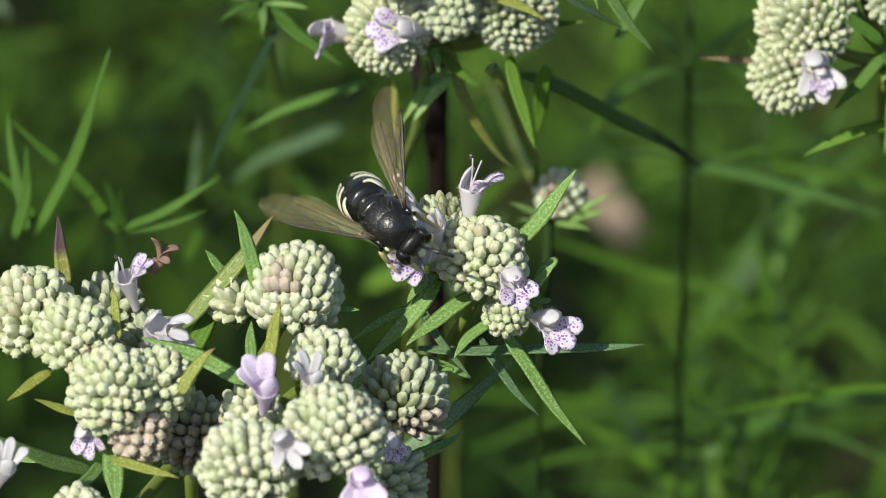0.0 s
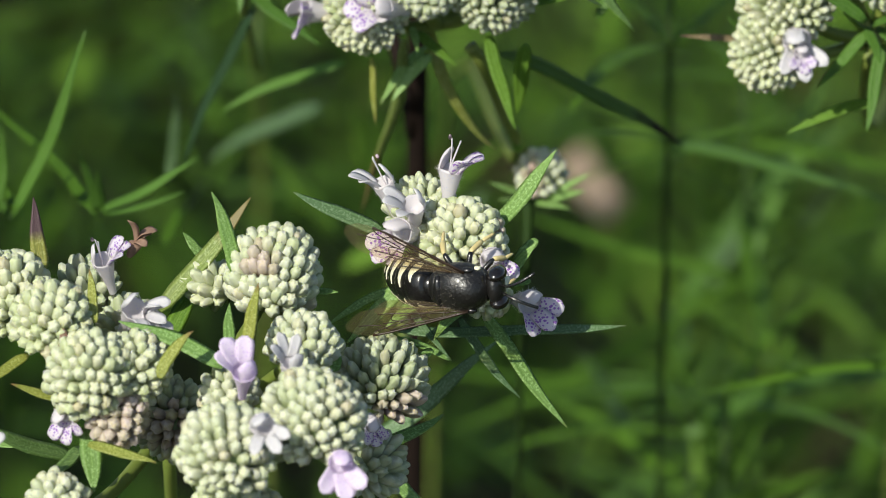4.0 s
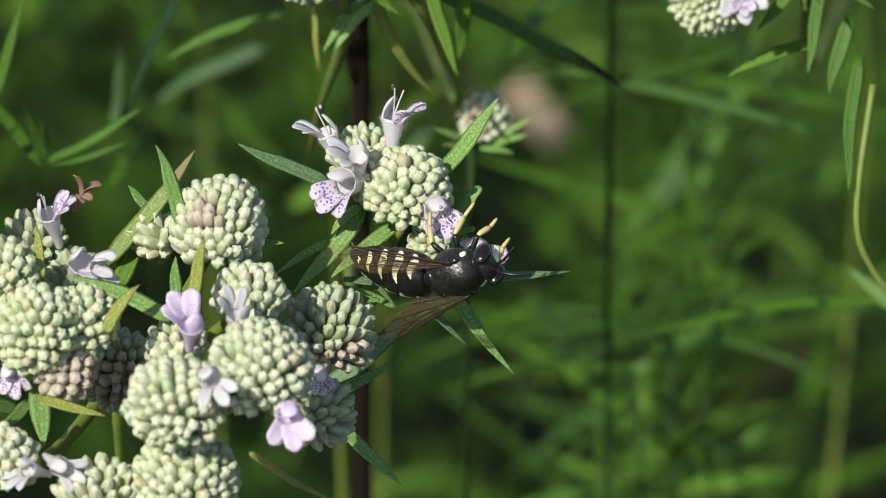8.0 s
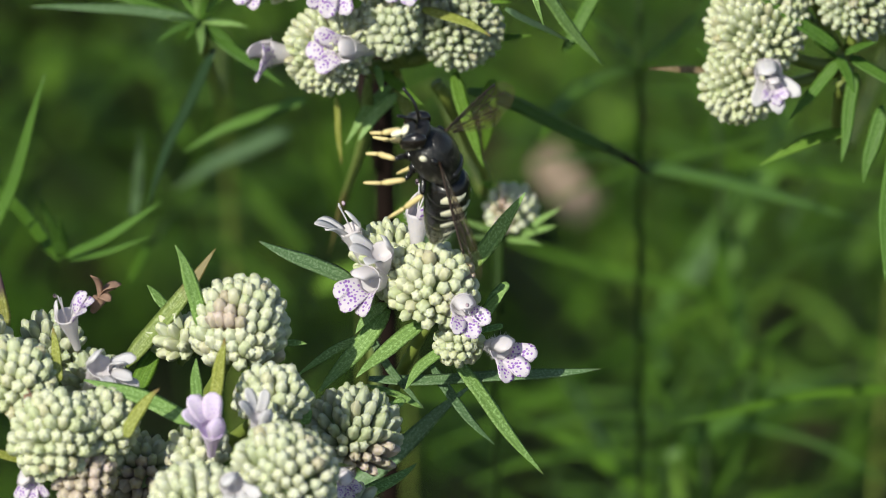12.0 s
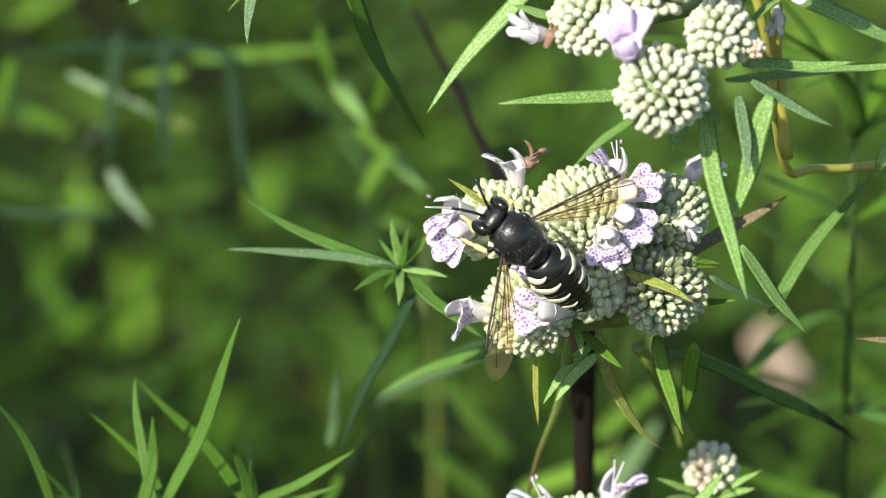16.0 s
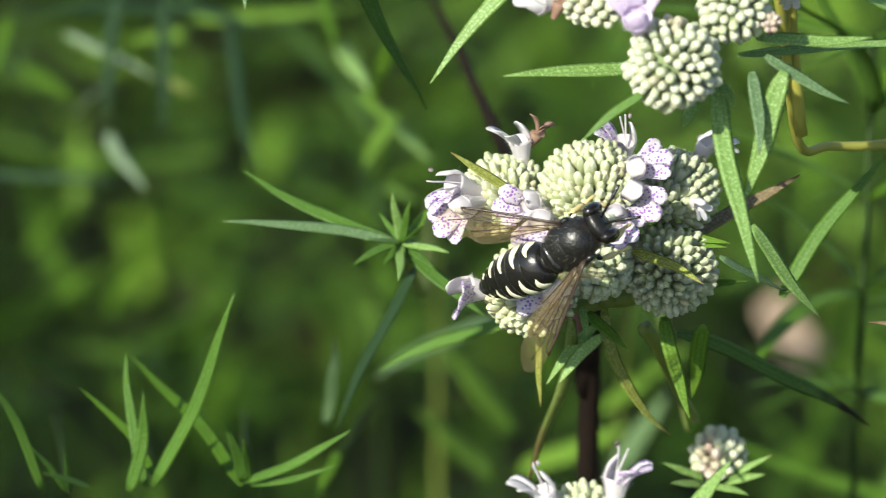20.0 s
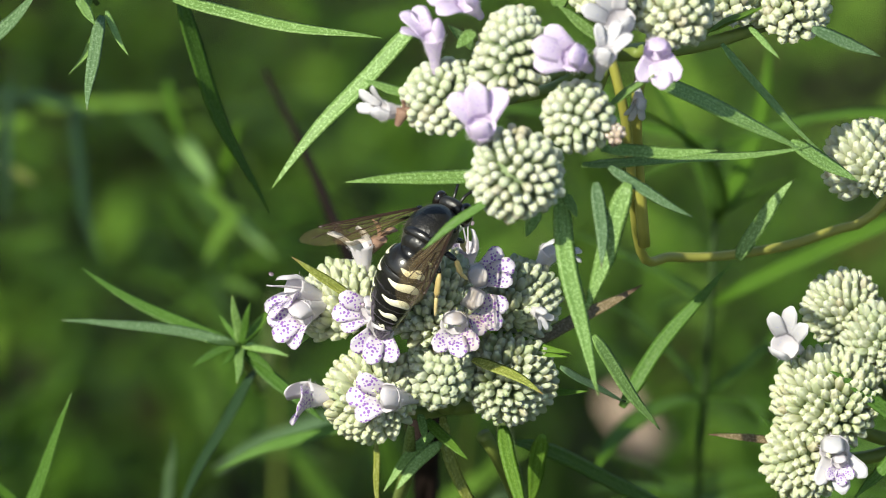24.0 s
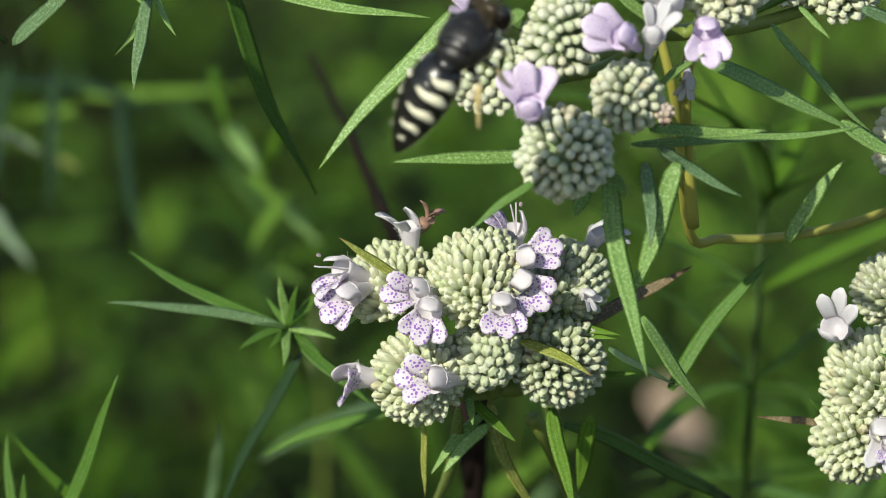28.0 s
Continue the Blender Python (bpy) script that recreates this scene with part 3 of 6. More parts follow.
    flower(p, -7.9, -42.5, -53.2, (0.1, -0.1, -1), (0.1, -1, -0.2), "lilac", 1.0)
    flower(p, -5.1, -39.9, -30.6, (0.3, -0.5, -0.7), (0.3, -0.8, -0.2), "spotted", 0.7)
    flower(p, -33.8, -48.2, -46.8, (-0.5, 0.2, -0.7), (-0.5, -0.6, -0.2), "white", 0.8)
    flower(p, -30.8, -47.9, -46.8, (0.4, -0.2, -0.8), (0.7, -0.4, -0.2), "white", 0.8)
    flower(p, -43.3, -42.2, -47.3, (0.3, 0.6, -0.7), (0.2, 0.6, -0.2), "white", 0.8)
    withered(p, -29.1, -22.1, -26.8, 1.35, 40)
    withered(p, -26.0, -32.7, -32.1, 0.7, 120)
    withered(p, -35.4, -31.1, -40.0, 0.5, 10)
    leaf(p, -26.8, -28.9, -23.0, -17.4, -17.4, -25.3, 2.2, LEAF_STREAKED, 0.02, label="green leaf streaked with brown")
    leaf(p, -18.9, -24.8, -30.7, -21.2, -16.6, -32.8, 1.9, LEAF, 0.04)
    leaf(p, -26.1, -32.0, -23.4, -23.0, -26.5, -20.8, 2.3, LEAF_BACK)
    leaf(p, -22.5, -23.6, -19.7, -24.5, -21.1, -19.7, 1.3, LEAF)
    leaf(p, -38.6, -25.0, -27.9, -39.4, -17.3, -27.8, 2.0, LEAF_PURPLE, name="bract", label="yellow bract with a dry purple-brown tip", peak=0.15)
    leaf(p, -32.8, -29.7, -35.7, -33.4, -24.4, -33.4, 1.17, LEAF_OLD, name="bract")
    leaf(p, -17.5, -31.9, -41.6, -16.4, -25.6, -37.4, 1.48, LEAF_OLD, name="bract")
    leaf(p, -19.3, -32.8, -37.3, -19.4, -27.8, -33.1, 1.4, LEAF, name="bract")
    leaf(p, -19.7, -33.8, -40.2, -30.3, -29.4, -38.4, 2.2, LEAF, 0.04)
    leaf(p, -25.9, -34.7, -45.9, -22.6, -30.1, -44.0, 1.48, LEAF_OLD, -0.08, name="bract")
    leaf(p, -35.6, -37.5, -38.2, -40.9, -35.7, -39.7, 1.25, LEAF_OLD, name="bract")
    leaf(p, -39.6, -33.0, -34.4, -43.7, -35.9, -38.9, 1.33, LEAF_OLD, name="bract")
    leaf(p, -35.0, -43.8, -28.3, -45.1, -39.5, -40.0, 2.6, LEAF, -0.03)
    leaf(p, -34.5, -42.7, -27.6, -37.2, -45.5, -38.8, 1.6, LEAF)
    leaf(p, -33.1, -39.8, -38.3, -32.6, -46.5, -40.8, 2.6, LEAF)
    leaf(p, -33.0, -41.4, -43.6, -26.2, -43.1, -46.1, 1.48, LEAF_OLD, name="bract")
    leaf(p, -11.2, -26.8, -27.3, -8.5, -26.8, -28.4, 1.0, LEAF)
    leaf(p, -8.8, -34.6, -32.7, -8.5, -32.4, -32.2, 1.4, LEAF)
    leaf(p, -10.0, -35.1, -44.2, -4.2, -38.6, -36.9, 1.25, LEAF_OLD, 0.08, name="bract", label="bract with a reddish-brown tip")
    leaf(p, -11.7, -46.7, -50.8, -3.6, -52.6, -36.0, 1.72, LEAF_OLD, 0.03, name="bract")
    leaf(p, -6.1, -43.5, -20.3, 2.3, -39.8, -14.0, 1.8, LEAF, 0.05)
    leaf(p, -3.6, -45.6, -14.0, 3.4, -52.8, -14.0, 1.8, LEAF, 0.02)
    leaf(p, 1.1, -32.9, -22.0, -2.3, -34.9, -24.0, 1.2, LEAF)
    leaf(p, -44.7, -42.1, -25.5, -40.8, -42.7, -27.6, 1.4, LEAF)


plant_crowded()


# ---- slender plant with one elongated head ----
def plant_single():
    p = plant_thing("slender mint plant with one knobbly pale head and spotted flowers", 2.4, -27.8, 6)
    main_stem(p, 3.6, -25.8, -14.0, 0.75, 0.6, via=((-3.9, -53.0, 161.0), (-1.2, -37.9, 21.0), (0.3, -32.2, -5.0),))
    flower_head(p, 4.2, -22.0, -19.0, 4.4, 4.3, mat=BUD, axis=(0.15, 0.75, -0.65), space=1.42, size=1.22, lift=0.3)
    flower_head(p, 1.7, -20.5, -17.0, 3.6, 3.3, mat=BUD, axis=(-0.3, 0.6, -0.7), space=1.36, size=1.18, lift=0.3)
    flower_head(p, -0.4, -18.7, -16.0, 3.2, 2.9, mat=BUD, axis=(-0.35, 0.8, -0.5), shape="pointed", space=1.28)
    flower_head(p, 6.6, -27.6, -18.0, 2.3, 2.0, mat=BUD, axis=(0.1, 0.3, -0.9), space=1.05, size=0.95, lift=0.25)
    flower(p, -4.0, -16.1, -19.0, (-0.35, 0.85, -0.4), (-0.9, 0.2, -0.3), "white", 1.0, 2)
    flower(p, 2.9, -14.7, -19.0, (0.1, 0.95, -0.3), (0.9, 0.0, -0.4), "spotted", 1.1, 2)
    flower(p, -0.9, -18.3, -22.0, (-0.1, 0.6, -0.8), (-0.4, 0.3, -0.6), "white", 1.0)
    flower(p, -2.1, -21.0, -21.0, (-0.6, 0.05, -0.8), (-0.6, -0.7, -0.2), "spotted", 1.2)
    flower(p, 7.1, -23.6, -23.0, (0.15, -0.1, -1), (0.3, -0.9, -0.1), "spotted", 1.05, 2)
    flower(p, 10.9, -28.1, -20.0, (0.4, -0.05, -0.9), (0.6, -0.7, -0.1), "spotted", 1.1)
    flower_head(p, 7.5, -20.4, -20.0, 0.8, 0.9, mat=BUD_MAUVE, space=0.7, size=0.6)
    leaf(p, -3.9, -21.1, -16.0, -13.3, -17.1, -16.0, 2.1, LEAF_GREY, -0.01)
    leaf(p, 7.3, -20.8, -17.0, 13.6, -12.4, -21.0, 2.1, LEAF, 0.02)
    leaf(p, 8.8, -25.4, -16.0, 11.7, -22.1, -17.0, 1.4, LEAF)
    leaf(p, -2.5, -31.3, -13.0, 21.0, -30.7, -15.0, 1.5, LEAF_GREY, 0.02, peak=0.6)
    leaf(p, 6.4, -29.4, -15.0, 14.9, -41.0, -17.0, 1.8, LEAF, 0.02)
    leaf(p, 3.2, -25.5, -18.0, -3.7, -30.8, -21.0, 1.9, LEAF, 0.03)
    leaf(p, -0.4, -24.1, -16.0, -7.7, -32.3, -19.0, 2.2, LEAF, -0.03)
    leaf(p, -2.7, -26.9, -15.0, -9.7, -30.8, -16.0, 1.2, LEAF, 0.05)
    leaf(p, 5.0, -28.3, -18.0, 1.2, -31.9, -22.0, 1.4, LEAF, 0.06)
    leaf(p, -2.2, -27.0, -13.0, 3.1, -34.4, -14.0, 1.1, LEAF_GREY, 0.05)
    leaf(p, 4.0, -30.1, -13.0, 10.1, -38.2, -14.0, 1.3, LEAF_GREY, 0.05)
    leaf(p, -0.5, -23.6, -17.0, -3.7, -26.4, -18.0, 1.4, LEAF, 0.08)
    leaf(p, -8.4, -47.1, 3.0, 8.1, -33.0, 1.0, 2.6, LEAF_GREY, 0.0)
    leaf(p, 11.8, -21.8, -14.0, 9.2, -24.4, -15.0, 1.3, LEAF)
    leaf(p, 11.2, -26.1, -15.0, 8.3, -26.7, -15.0, 0.9, LEAF)
    leaf(p, 2.9, -34.4, -11.0, -3.8, -31.9, -12.0, 1.0, LEAF, 0.06)


plant_single()


# ---- small budding head behind ----
def plant_bud():
    p = plant_thing("thin mint stem with one small unopened mauve-tinged head", 13.1, -16.9, 50)
    main_stem(p, 12.2, -19.1, 51, 0.4, 0.35, STEM_DARK, via=((11.7, -40.7, 100), (12.0, -28.3, 62),))
    flower_head(p, 13.3, -16.6, 50, 2.75, 2.9, mat=BUD_WHITE, axis=(0.1, 0.85, -0.5), space=1.28, patch=((-0.4, 0.0, -0.9), 40, BUD_MAUVE))
    leaf(p, 11.8, -19.0, 49, 7.4, -17.3, 47, 1.1, LEAF)
    leaf(p, 14.0, -19.0, 49, 18.7, -16.2, 47, 1.0, LEAF)
    leaf(p, 14.0, -19.3, 49, 18.1, -18.2, 47, 1.3, LEAF)
    leaf(p, 12.7, -19.6, 48, 16.4, -20.1, 44, 1.2, LEAF)
    leaf(p, 11.5, -19.6, 48, 8.4, -19.2, 44, 1.2, LEAF)
    leaf(p, 10.7, -14.0, 49, 9.5, -10.3, 48, 1.4, LEAF_BACK)


plant_bud()


# ---- plant with the broad head that the wasp works over ----
def plant_broad():
    p = plant_thing("mint plant with a broad cluster of pale heads and lilac-spotted flowers", 0.4, 3.9, 10)
    main_stem(p, 5.1, -2.1, 25.0, 0.25, 0.8, STEM, via=((2.0, -31.8, 330.0), (10.4, -15.4, 76.0), (8.9, -9.7, 42.0), (6.6, -4.4, 28.0)))
    hub = (1.6, 0.5, 26.0)
    for h in ((-0.7, 8.0, 18.0), (-8.9, 9.2, 21.0), (7.4, 9.4, 21.0), (0.3, 3.0, 16.0), (-5.1, 1.1, 18.0), (6.8, 3.2, 20.0)):
        mid = tuple(0.5 * (a + b) + d for a, b, d in zip(hub, h, (0, -1.0, 2)))
        stalk(p, (hub, mid, h), 0.9, 0.6)
    flower_head(p, -0.5, 11.4, 14.0, 5.0, 4.8, shape="pointed", mat=BUD, axis=(0, 0.8, -0.6), space=1.02, size=1.07)
    flower_head(p, -9.5, 10.7, 18.0, 4.1, 3.9, shape="pointed", mat=BUD, axis=(-0.4, 0.8, -0.4), space=1.02, size=1.07)
    flower_head(p, 7.9, 11.8, 19.0, 3.8, 3.8, shape="pointed", mat=BUD_GREY_SHADE, axis=(0.4, 0.8, -0.4), space=1.02, size=1.07)
    flower_head(p, 0.3, 4.3, 15.0, 3.3, 3.1, mat=BUD_GREY_SHADE, axis=(0, 0.2, -1), space=1.16, size=1.16, lift=0.3)
    flower_head(p, -6.1, 1.8, 15.0, 4.3, 4.2, shape="pointed", mat=BUD, axis=(-0.4, 0.3, -0.8), space=1.02, size=1.07)
    flower_head(p, 7.4, 4.0, 18.0, 4.3, 4.3, shape="pointed", mat=BUD_GREY_SHADE, axis=(0.3, 0.3, -0.9), space=1.06, size=1.1)
    flower(p, -14.0, 12.1, 13.0, (-0.75, 0.25, -0.6), (-0.35, -0.9, -0.3), "spotted", 1.1, 2)
    flower(p, -13.2, 9.8, 12.0, (-0.55, -0.2, -0.8), (-0.7, -0.7, -0.1), "spotted", 1.1)
    flower(p, -7.8, 16.4, 17.0, (-0.15, 0.9, -0.35), (-0.8, -0.3, -0.5), "white", 1.0)
    withered(p, -6.2, 17.2, 17.0, 1.1, 30)
    flower(p, -6.5, 10.5, 10.0, (-0.35, 0.15, -0.9), (-0.95, -0.2, -0.1), "spotted", 1.05, 1)
    flower(p, -5.4, 8.8, 9.0, (-0.1, -0.25, -0.95), (-0.3, -0.95, -0.1), "spotted", 1.1)
    flower(p, 1.8, 9.5, 9.0, (0, -0.05, -1), (0.1, -1, -0.1), "spotted", 1.1)
    flower(p, 3.9, 14.2, 12.0, (0.5, 0.3, -0.8), (0.9, 0.35, -0.1), "spotted", 1.05)
    flower(p, 3.4, 11.8, 11.0, (0.4, -0.1, -0.9), (0.75, -0.65, -0.1), "spotted", 1.1)
    flower(p, 2.6, 16.5, 18.0, (0.0, 0.85, -0.5), (-0.95, -0.15, -0.3), "spotted", 1.0, 2)
    flower(p, 10.9, 16.6, 19.0, (0.45, 0.75, -0.45), (0.8, -0.4, -0.4), "white", 0.9)
    flower(p, -12.2, 1.6, 14.0, (-0.93, 0.05, -0.35), (-0.25, -0.5, -0.85), "spotted", 1.1)
    flower(p, -4.3, 1.9, 10.0, (-0.5, 0.05, -0.85), (-0.95, 0.0, -0.2), "spotted", 1.15)
    flower(p, 10.0, 10.8, 15.0, (0.7, -0.2, -0.6), (0.6, -0.5, -0.2), "white", 0.5)
    leaf(p, -8.0, 11.2, 12.0, -14.5, 15.3, 10.0, 1.33, LEAF_OLD, name="bract", label="yellowish bract with a brown tip")
    leaf(p, 3.7, 5.9, 13.0, 10.8, 3.0, 9.0, 1.48, LEAF_OLD, -0.05, name="bract", label="olive bract with a dry orange tip")
    leaf(p, 5.7, 8.4, 18.0, 13.4, 6.9, 16.0, 1.5, LEAF_BACK, 0.03, name="bract")
    leaf(p, -11.7, 8.4, 18.0, -14.0, 6.1, 17.0, 0.6, LEAF, name="bract")
    leaf(p, 8.8, 3.0, 21.0, 15.3, 2.9, 20.0, 1.2, LEAF_BACK, 0.04)
    leaf(p, 8.5, -2.9, 28.0, 28.9, -13.4, 54.0, 1.8, LEAF_SCORCHED, -0.03, facing=(0.75, -0.1, -0.6), label="dark green leaf with a blackened tip", peak=0.45)
    leaf(p, 7.0, -0.9, 21.0, 10.0, -10.9, 18.0, 1.8, LEAF_BACK, 0.02)
    leaf(p, -1.9, -1.4, 22.0, -7.4, -21.6, 62.0, 1.7, LEAF_STREAKED, 0.02, label="dull green leaf browning to its tip", peak=0.3)
    leaf(p, -5.6, -3.4, 24.0, -5.2, -10.6, 26.0, 0.78, LEAF_OLD)
    leaf(p, -0.6, -0.6, 20.0, 3.7, -4.2, 18.0, 1.5, LEAF_BACK, 0.03)
    leaf(p, -1.2, -0.0, 18.0, -0.6, -2.7, 16.0, 1.0, LEAF)
    leaf(p, 0.9, -3.1, 24.0, -3.4, -8.1, 25.0, 1.6, LEAF, 0.05)
    leaf(p, 0.9, -0.5, 26.0, 8.1, -13.3, 32.0, 1.6, LEAF_OLD, 0.12, label="olive leaf curving down")
    leaf(p, 0.3, -2.2, 28.0, -4.6, -8.3, 26.0, 1.3, LEAF, 0.05)
    leaf(p, 11.0, -1.8, 24.0, 10.2, -9.5, 30.0, 2.0, LEAF_BACK)
    leaf(p, 9.4, 7.2, 24.0, 20.5, 13.5, 28.0, 1.7, LEAF_BROWN, 0.0, label="reddish-brown dying leaf")
    leaf(p, 3.8, 7.2, 18.0, 13.1, 6.4, 16.0, 1.4, LEAF_BACK)


plant_broad()


# ---- taller plant that stands in front, with round white-dotted heads ----
def plant_tall():
    p = plant_thing("tall mint plant with round white-dotted heads and lilac flowers", 17.8, 25.9, 0)
    stalk(p, ((78.0, -960.0, 220.0), (74.0, -300.0, 130.0), (68.0, -30.0, 60.0), (51.4, 21.8, 34), (42.2, 20.5, 34), (35.4, 18.2, 32), (28.5, 16.8, 30), (23.3, 16.6, 26), (20.0, 17.2, 20), (17.7, 29.7, 2), (15.6, 37.1, -2)), 0.52, 0.5, STEM_YELLOW)
    hub = (15.6, 36.8, 0)
    for h in ((6.3, 32.0, -8), (0.1, 31.1, -6), (12.6, 29.6, -9), (7.4, 25.1, -12), (21.7, 39.3, -4), (33.2, 41.0, 20), (28.0, 41.3, 18)):
        mid = tuple(0.5 * (a + b) + d for a, b, d in zip(hub, h, (0, -1.0, 3)))
        stalk(p, (hub, mid, h), 0.8, 0.6)
    stalk(p, ((20.2, 18.0, 14), (18.6, 31.4, 5), (19.9, 39.2, 1)), 0.65, 0.6, STEM_YELLOW)
    flower_head(p, 6.1, 35.4, -11, 3.7, 5.8, shape="knob", mat=BUD_DOT, axis=(0.1, 0.9, -0.4), space=1.28)
    flower_head(p, -0.2, 31.7, -9, 3.9, 4.0, shape="knob", mat=BUD_DOT, axis=(-0.3, 0.7, -0.7), space=1.28)
    flower_head(p, 12.7, 30.6, -13, 3.5, 3.6, shape="knob", mat=BUD_DOT, axis=(0.1, 0.2, -1), space=1.3, size=1.05)
    flower_head(p, 7.2, 24.9, -16, 4.5, 4.5, shape="knob", mat=BUD_DOT, axis=(-0.1, 0.2, -1), space=1.34, size=1.05)
    flower_head(p, 21.4, 40.9, -7, 3.5, 4.0, mat=BUD_WHITE, axis=(0.2, 0.6, -0.7))
    flower_head(p, 33.6, 42.3, 18, 3.8, 3.4, mat=BUD_WHITE, axis=(0.3, 0.6, -0.7))
    flower_head(p, 27.6, 42.3, 16, 2.6, 2.8, mat=BUD_WHITE, axis=(0.1, 0.6, -0.7))
    flower_head(p, 15.5, 43.8, -6, 4.2, 4.4, mat=BUD_WHITE)
    flower_head(p, 16.4, 29.1, -14, 0.9, 1.0, mat=BUD_MAUVE, space=0.8, size=0.6)
    flower(p, -1.4, 37.5, -13, (-0.1, 0.8, -0.6), (-0.2, 0.6, -0.4), "lilac", 0.95)
    flower(p, 1.7, 41.1, -13, (-0.3, 0.3, -0.9), (-0.4, 0.2, -0.6), "lilac", 1.0)
    flower(p, -5.7, 30.3, -10, (-0.8, 0.0, -0.6), (-0.8, 0.1, -0.5), "white", 0.8)
    withered(p, -3.9, 30.4, -10, 0.6, 70)
    flower(p, 3.6, 29.2, -19, (-0.05, 0.35, -0.9), (-0.15, 1.0, 0.0), "lilac", 1.15)
    flower(p, 12.1, 36.2, -17, (-0.3, 0.2, -0.9), (-0.9, 0.3, -0.2), "lilac", 1.1)
    flower(p, 15.0, 36.5, -15, (0.1, 0.5, -0.8), (0.2, 0.8, -0.2), "white", 0.9)
    flower(p, 16.3, 39.8, -12, (0.0, 0.2, -1), (-0.6, 0.7, -0.2), "white", 1.2)
    flower(p, 20.0, 37.3, -12, (0.1, -0.2, -1), (0.1, -1, -0.2), "lilac", 1.05)
    flower(p, 18.7, 32.3, -2, (0.1, -0.7, -0.6), (-0.1, -0.8, -0.3), "white", 0.55)
    leaf(p, 11.8, 25.6, 2, -9.2, 23.4, -6, 1.9, LEAF, -0.02, peak=0.5)
    leaf(p, 13.4, 25.9, -6, 35.6, 28.8, -2, 2.1, LEAF, 0.03, facing=(0.0, 0.9, -0.5))
    leaf(p, -2.5, 39.2, -4, -16.5, 22.2, -2, 2.0, LEAF, 0.02)
    leaf(p, 4.6, 22.3, -17, -1.4, 17.4, -17, 1.15, LEAF_MID, 0.03, label="leaf hanging in front of the broad head")
    leaf(p, 19.7, 34.3, -8, 34.8, 28.2, 0, 2.4, LEAF, -0.02)
    leaf(p, 34.0, 28.8, 10, 40.9, 25.2, 12, 2.2, LEAF)
    leaf(p, 26.7, 38.2, 6, 37.4, 27.9, 12, 1.2, LEAF, 0.03)
    leaf(p, 15.1, 27.6, -10, 26.4, 27.8, -7, 1.7, LEAF, 0.02)
    leaf(p, 16.0, 26.0, -11, 24.1, 21.5, -11, 1.5, LEAF_GREY, 0.03)
    leaf(p, 11.3, 23.6, -10, 16.0, 4.3, -14, 2.2, LEAF, 0.03, label="long green leaf hanging down past the head")
    leaf(p, 14.7, 24.4, -12, 15.7, 16.3, -13, 1.6, LEAF_GREY, -0.03)
    leaf(p, 17.8, 24.5, -12, 14.5, 11.9, -10, 2.3, LEAF, 0.0, peak=0.4)
    leaf(p, 9.3, 21.4, -10, 8.3, 18.9, -12, 1.4, LEAF)
    leaf(p, 11.9, 23.1, -10, 13.1, 21.0, -12, 1.2, LEAF)
    leaf(p, 2.5, 38.3, -12, 0.9, 36.6, -14, 1.5, LEAF)
    leaf(p, 10.5, 40.9, -6, 11.0, 45.2, -8, 2.0, LEAF)
    leaf(p, 14.9, 37.9, -8, 10.4, 41.1, -10, 1.8, LEAF)
    leaf(p, -3.2, 31.8, -8, -7.9, 33.1, -10, 1.4, LEAF)
    leaf(p, 2.5, 36.7, -6, -0.0, 38.7, -8, 1.6, LEAF)
    leaf(p, 15.8, 31.9, -8, 19.8, 34.9, -14, 2.0, LEAF)
    leaf(p, 29.0, 39.9, -4, 31.9, 37.0, -6, 0.8, LEAF)
    leaf(p, 25.4, 39.5, 2, 30.0, 41.9, -6, 2.2, LEAF_BACK)
    leaf(p, 35.1, 40.0, -2, 41.9, 37.6, 0, 1.8, LEAF_GREY)
    leaf(p, 15.5, 8.9, 10, 22.6, -0.5, 16, 1.9, LEAF, 0.02)
    leaf(p, 12.4, 5.8, 6, 19.1, 2.5, 14, 1.3, LEAF_GREY, 0.03)
    leaf(p, 18.9, 1.1, 30, 29.6, 16.1, 34, 1.8, LEAF_MID, -0.03)
    leaf(p, 30.1, 16.5, 30, 35.3, 25.0, 28, 1.8, LEAF, -0.03)


plant_tall()


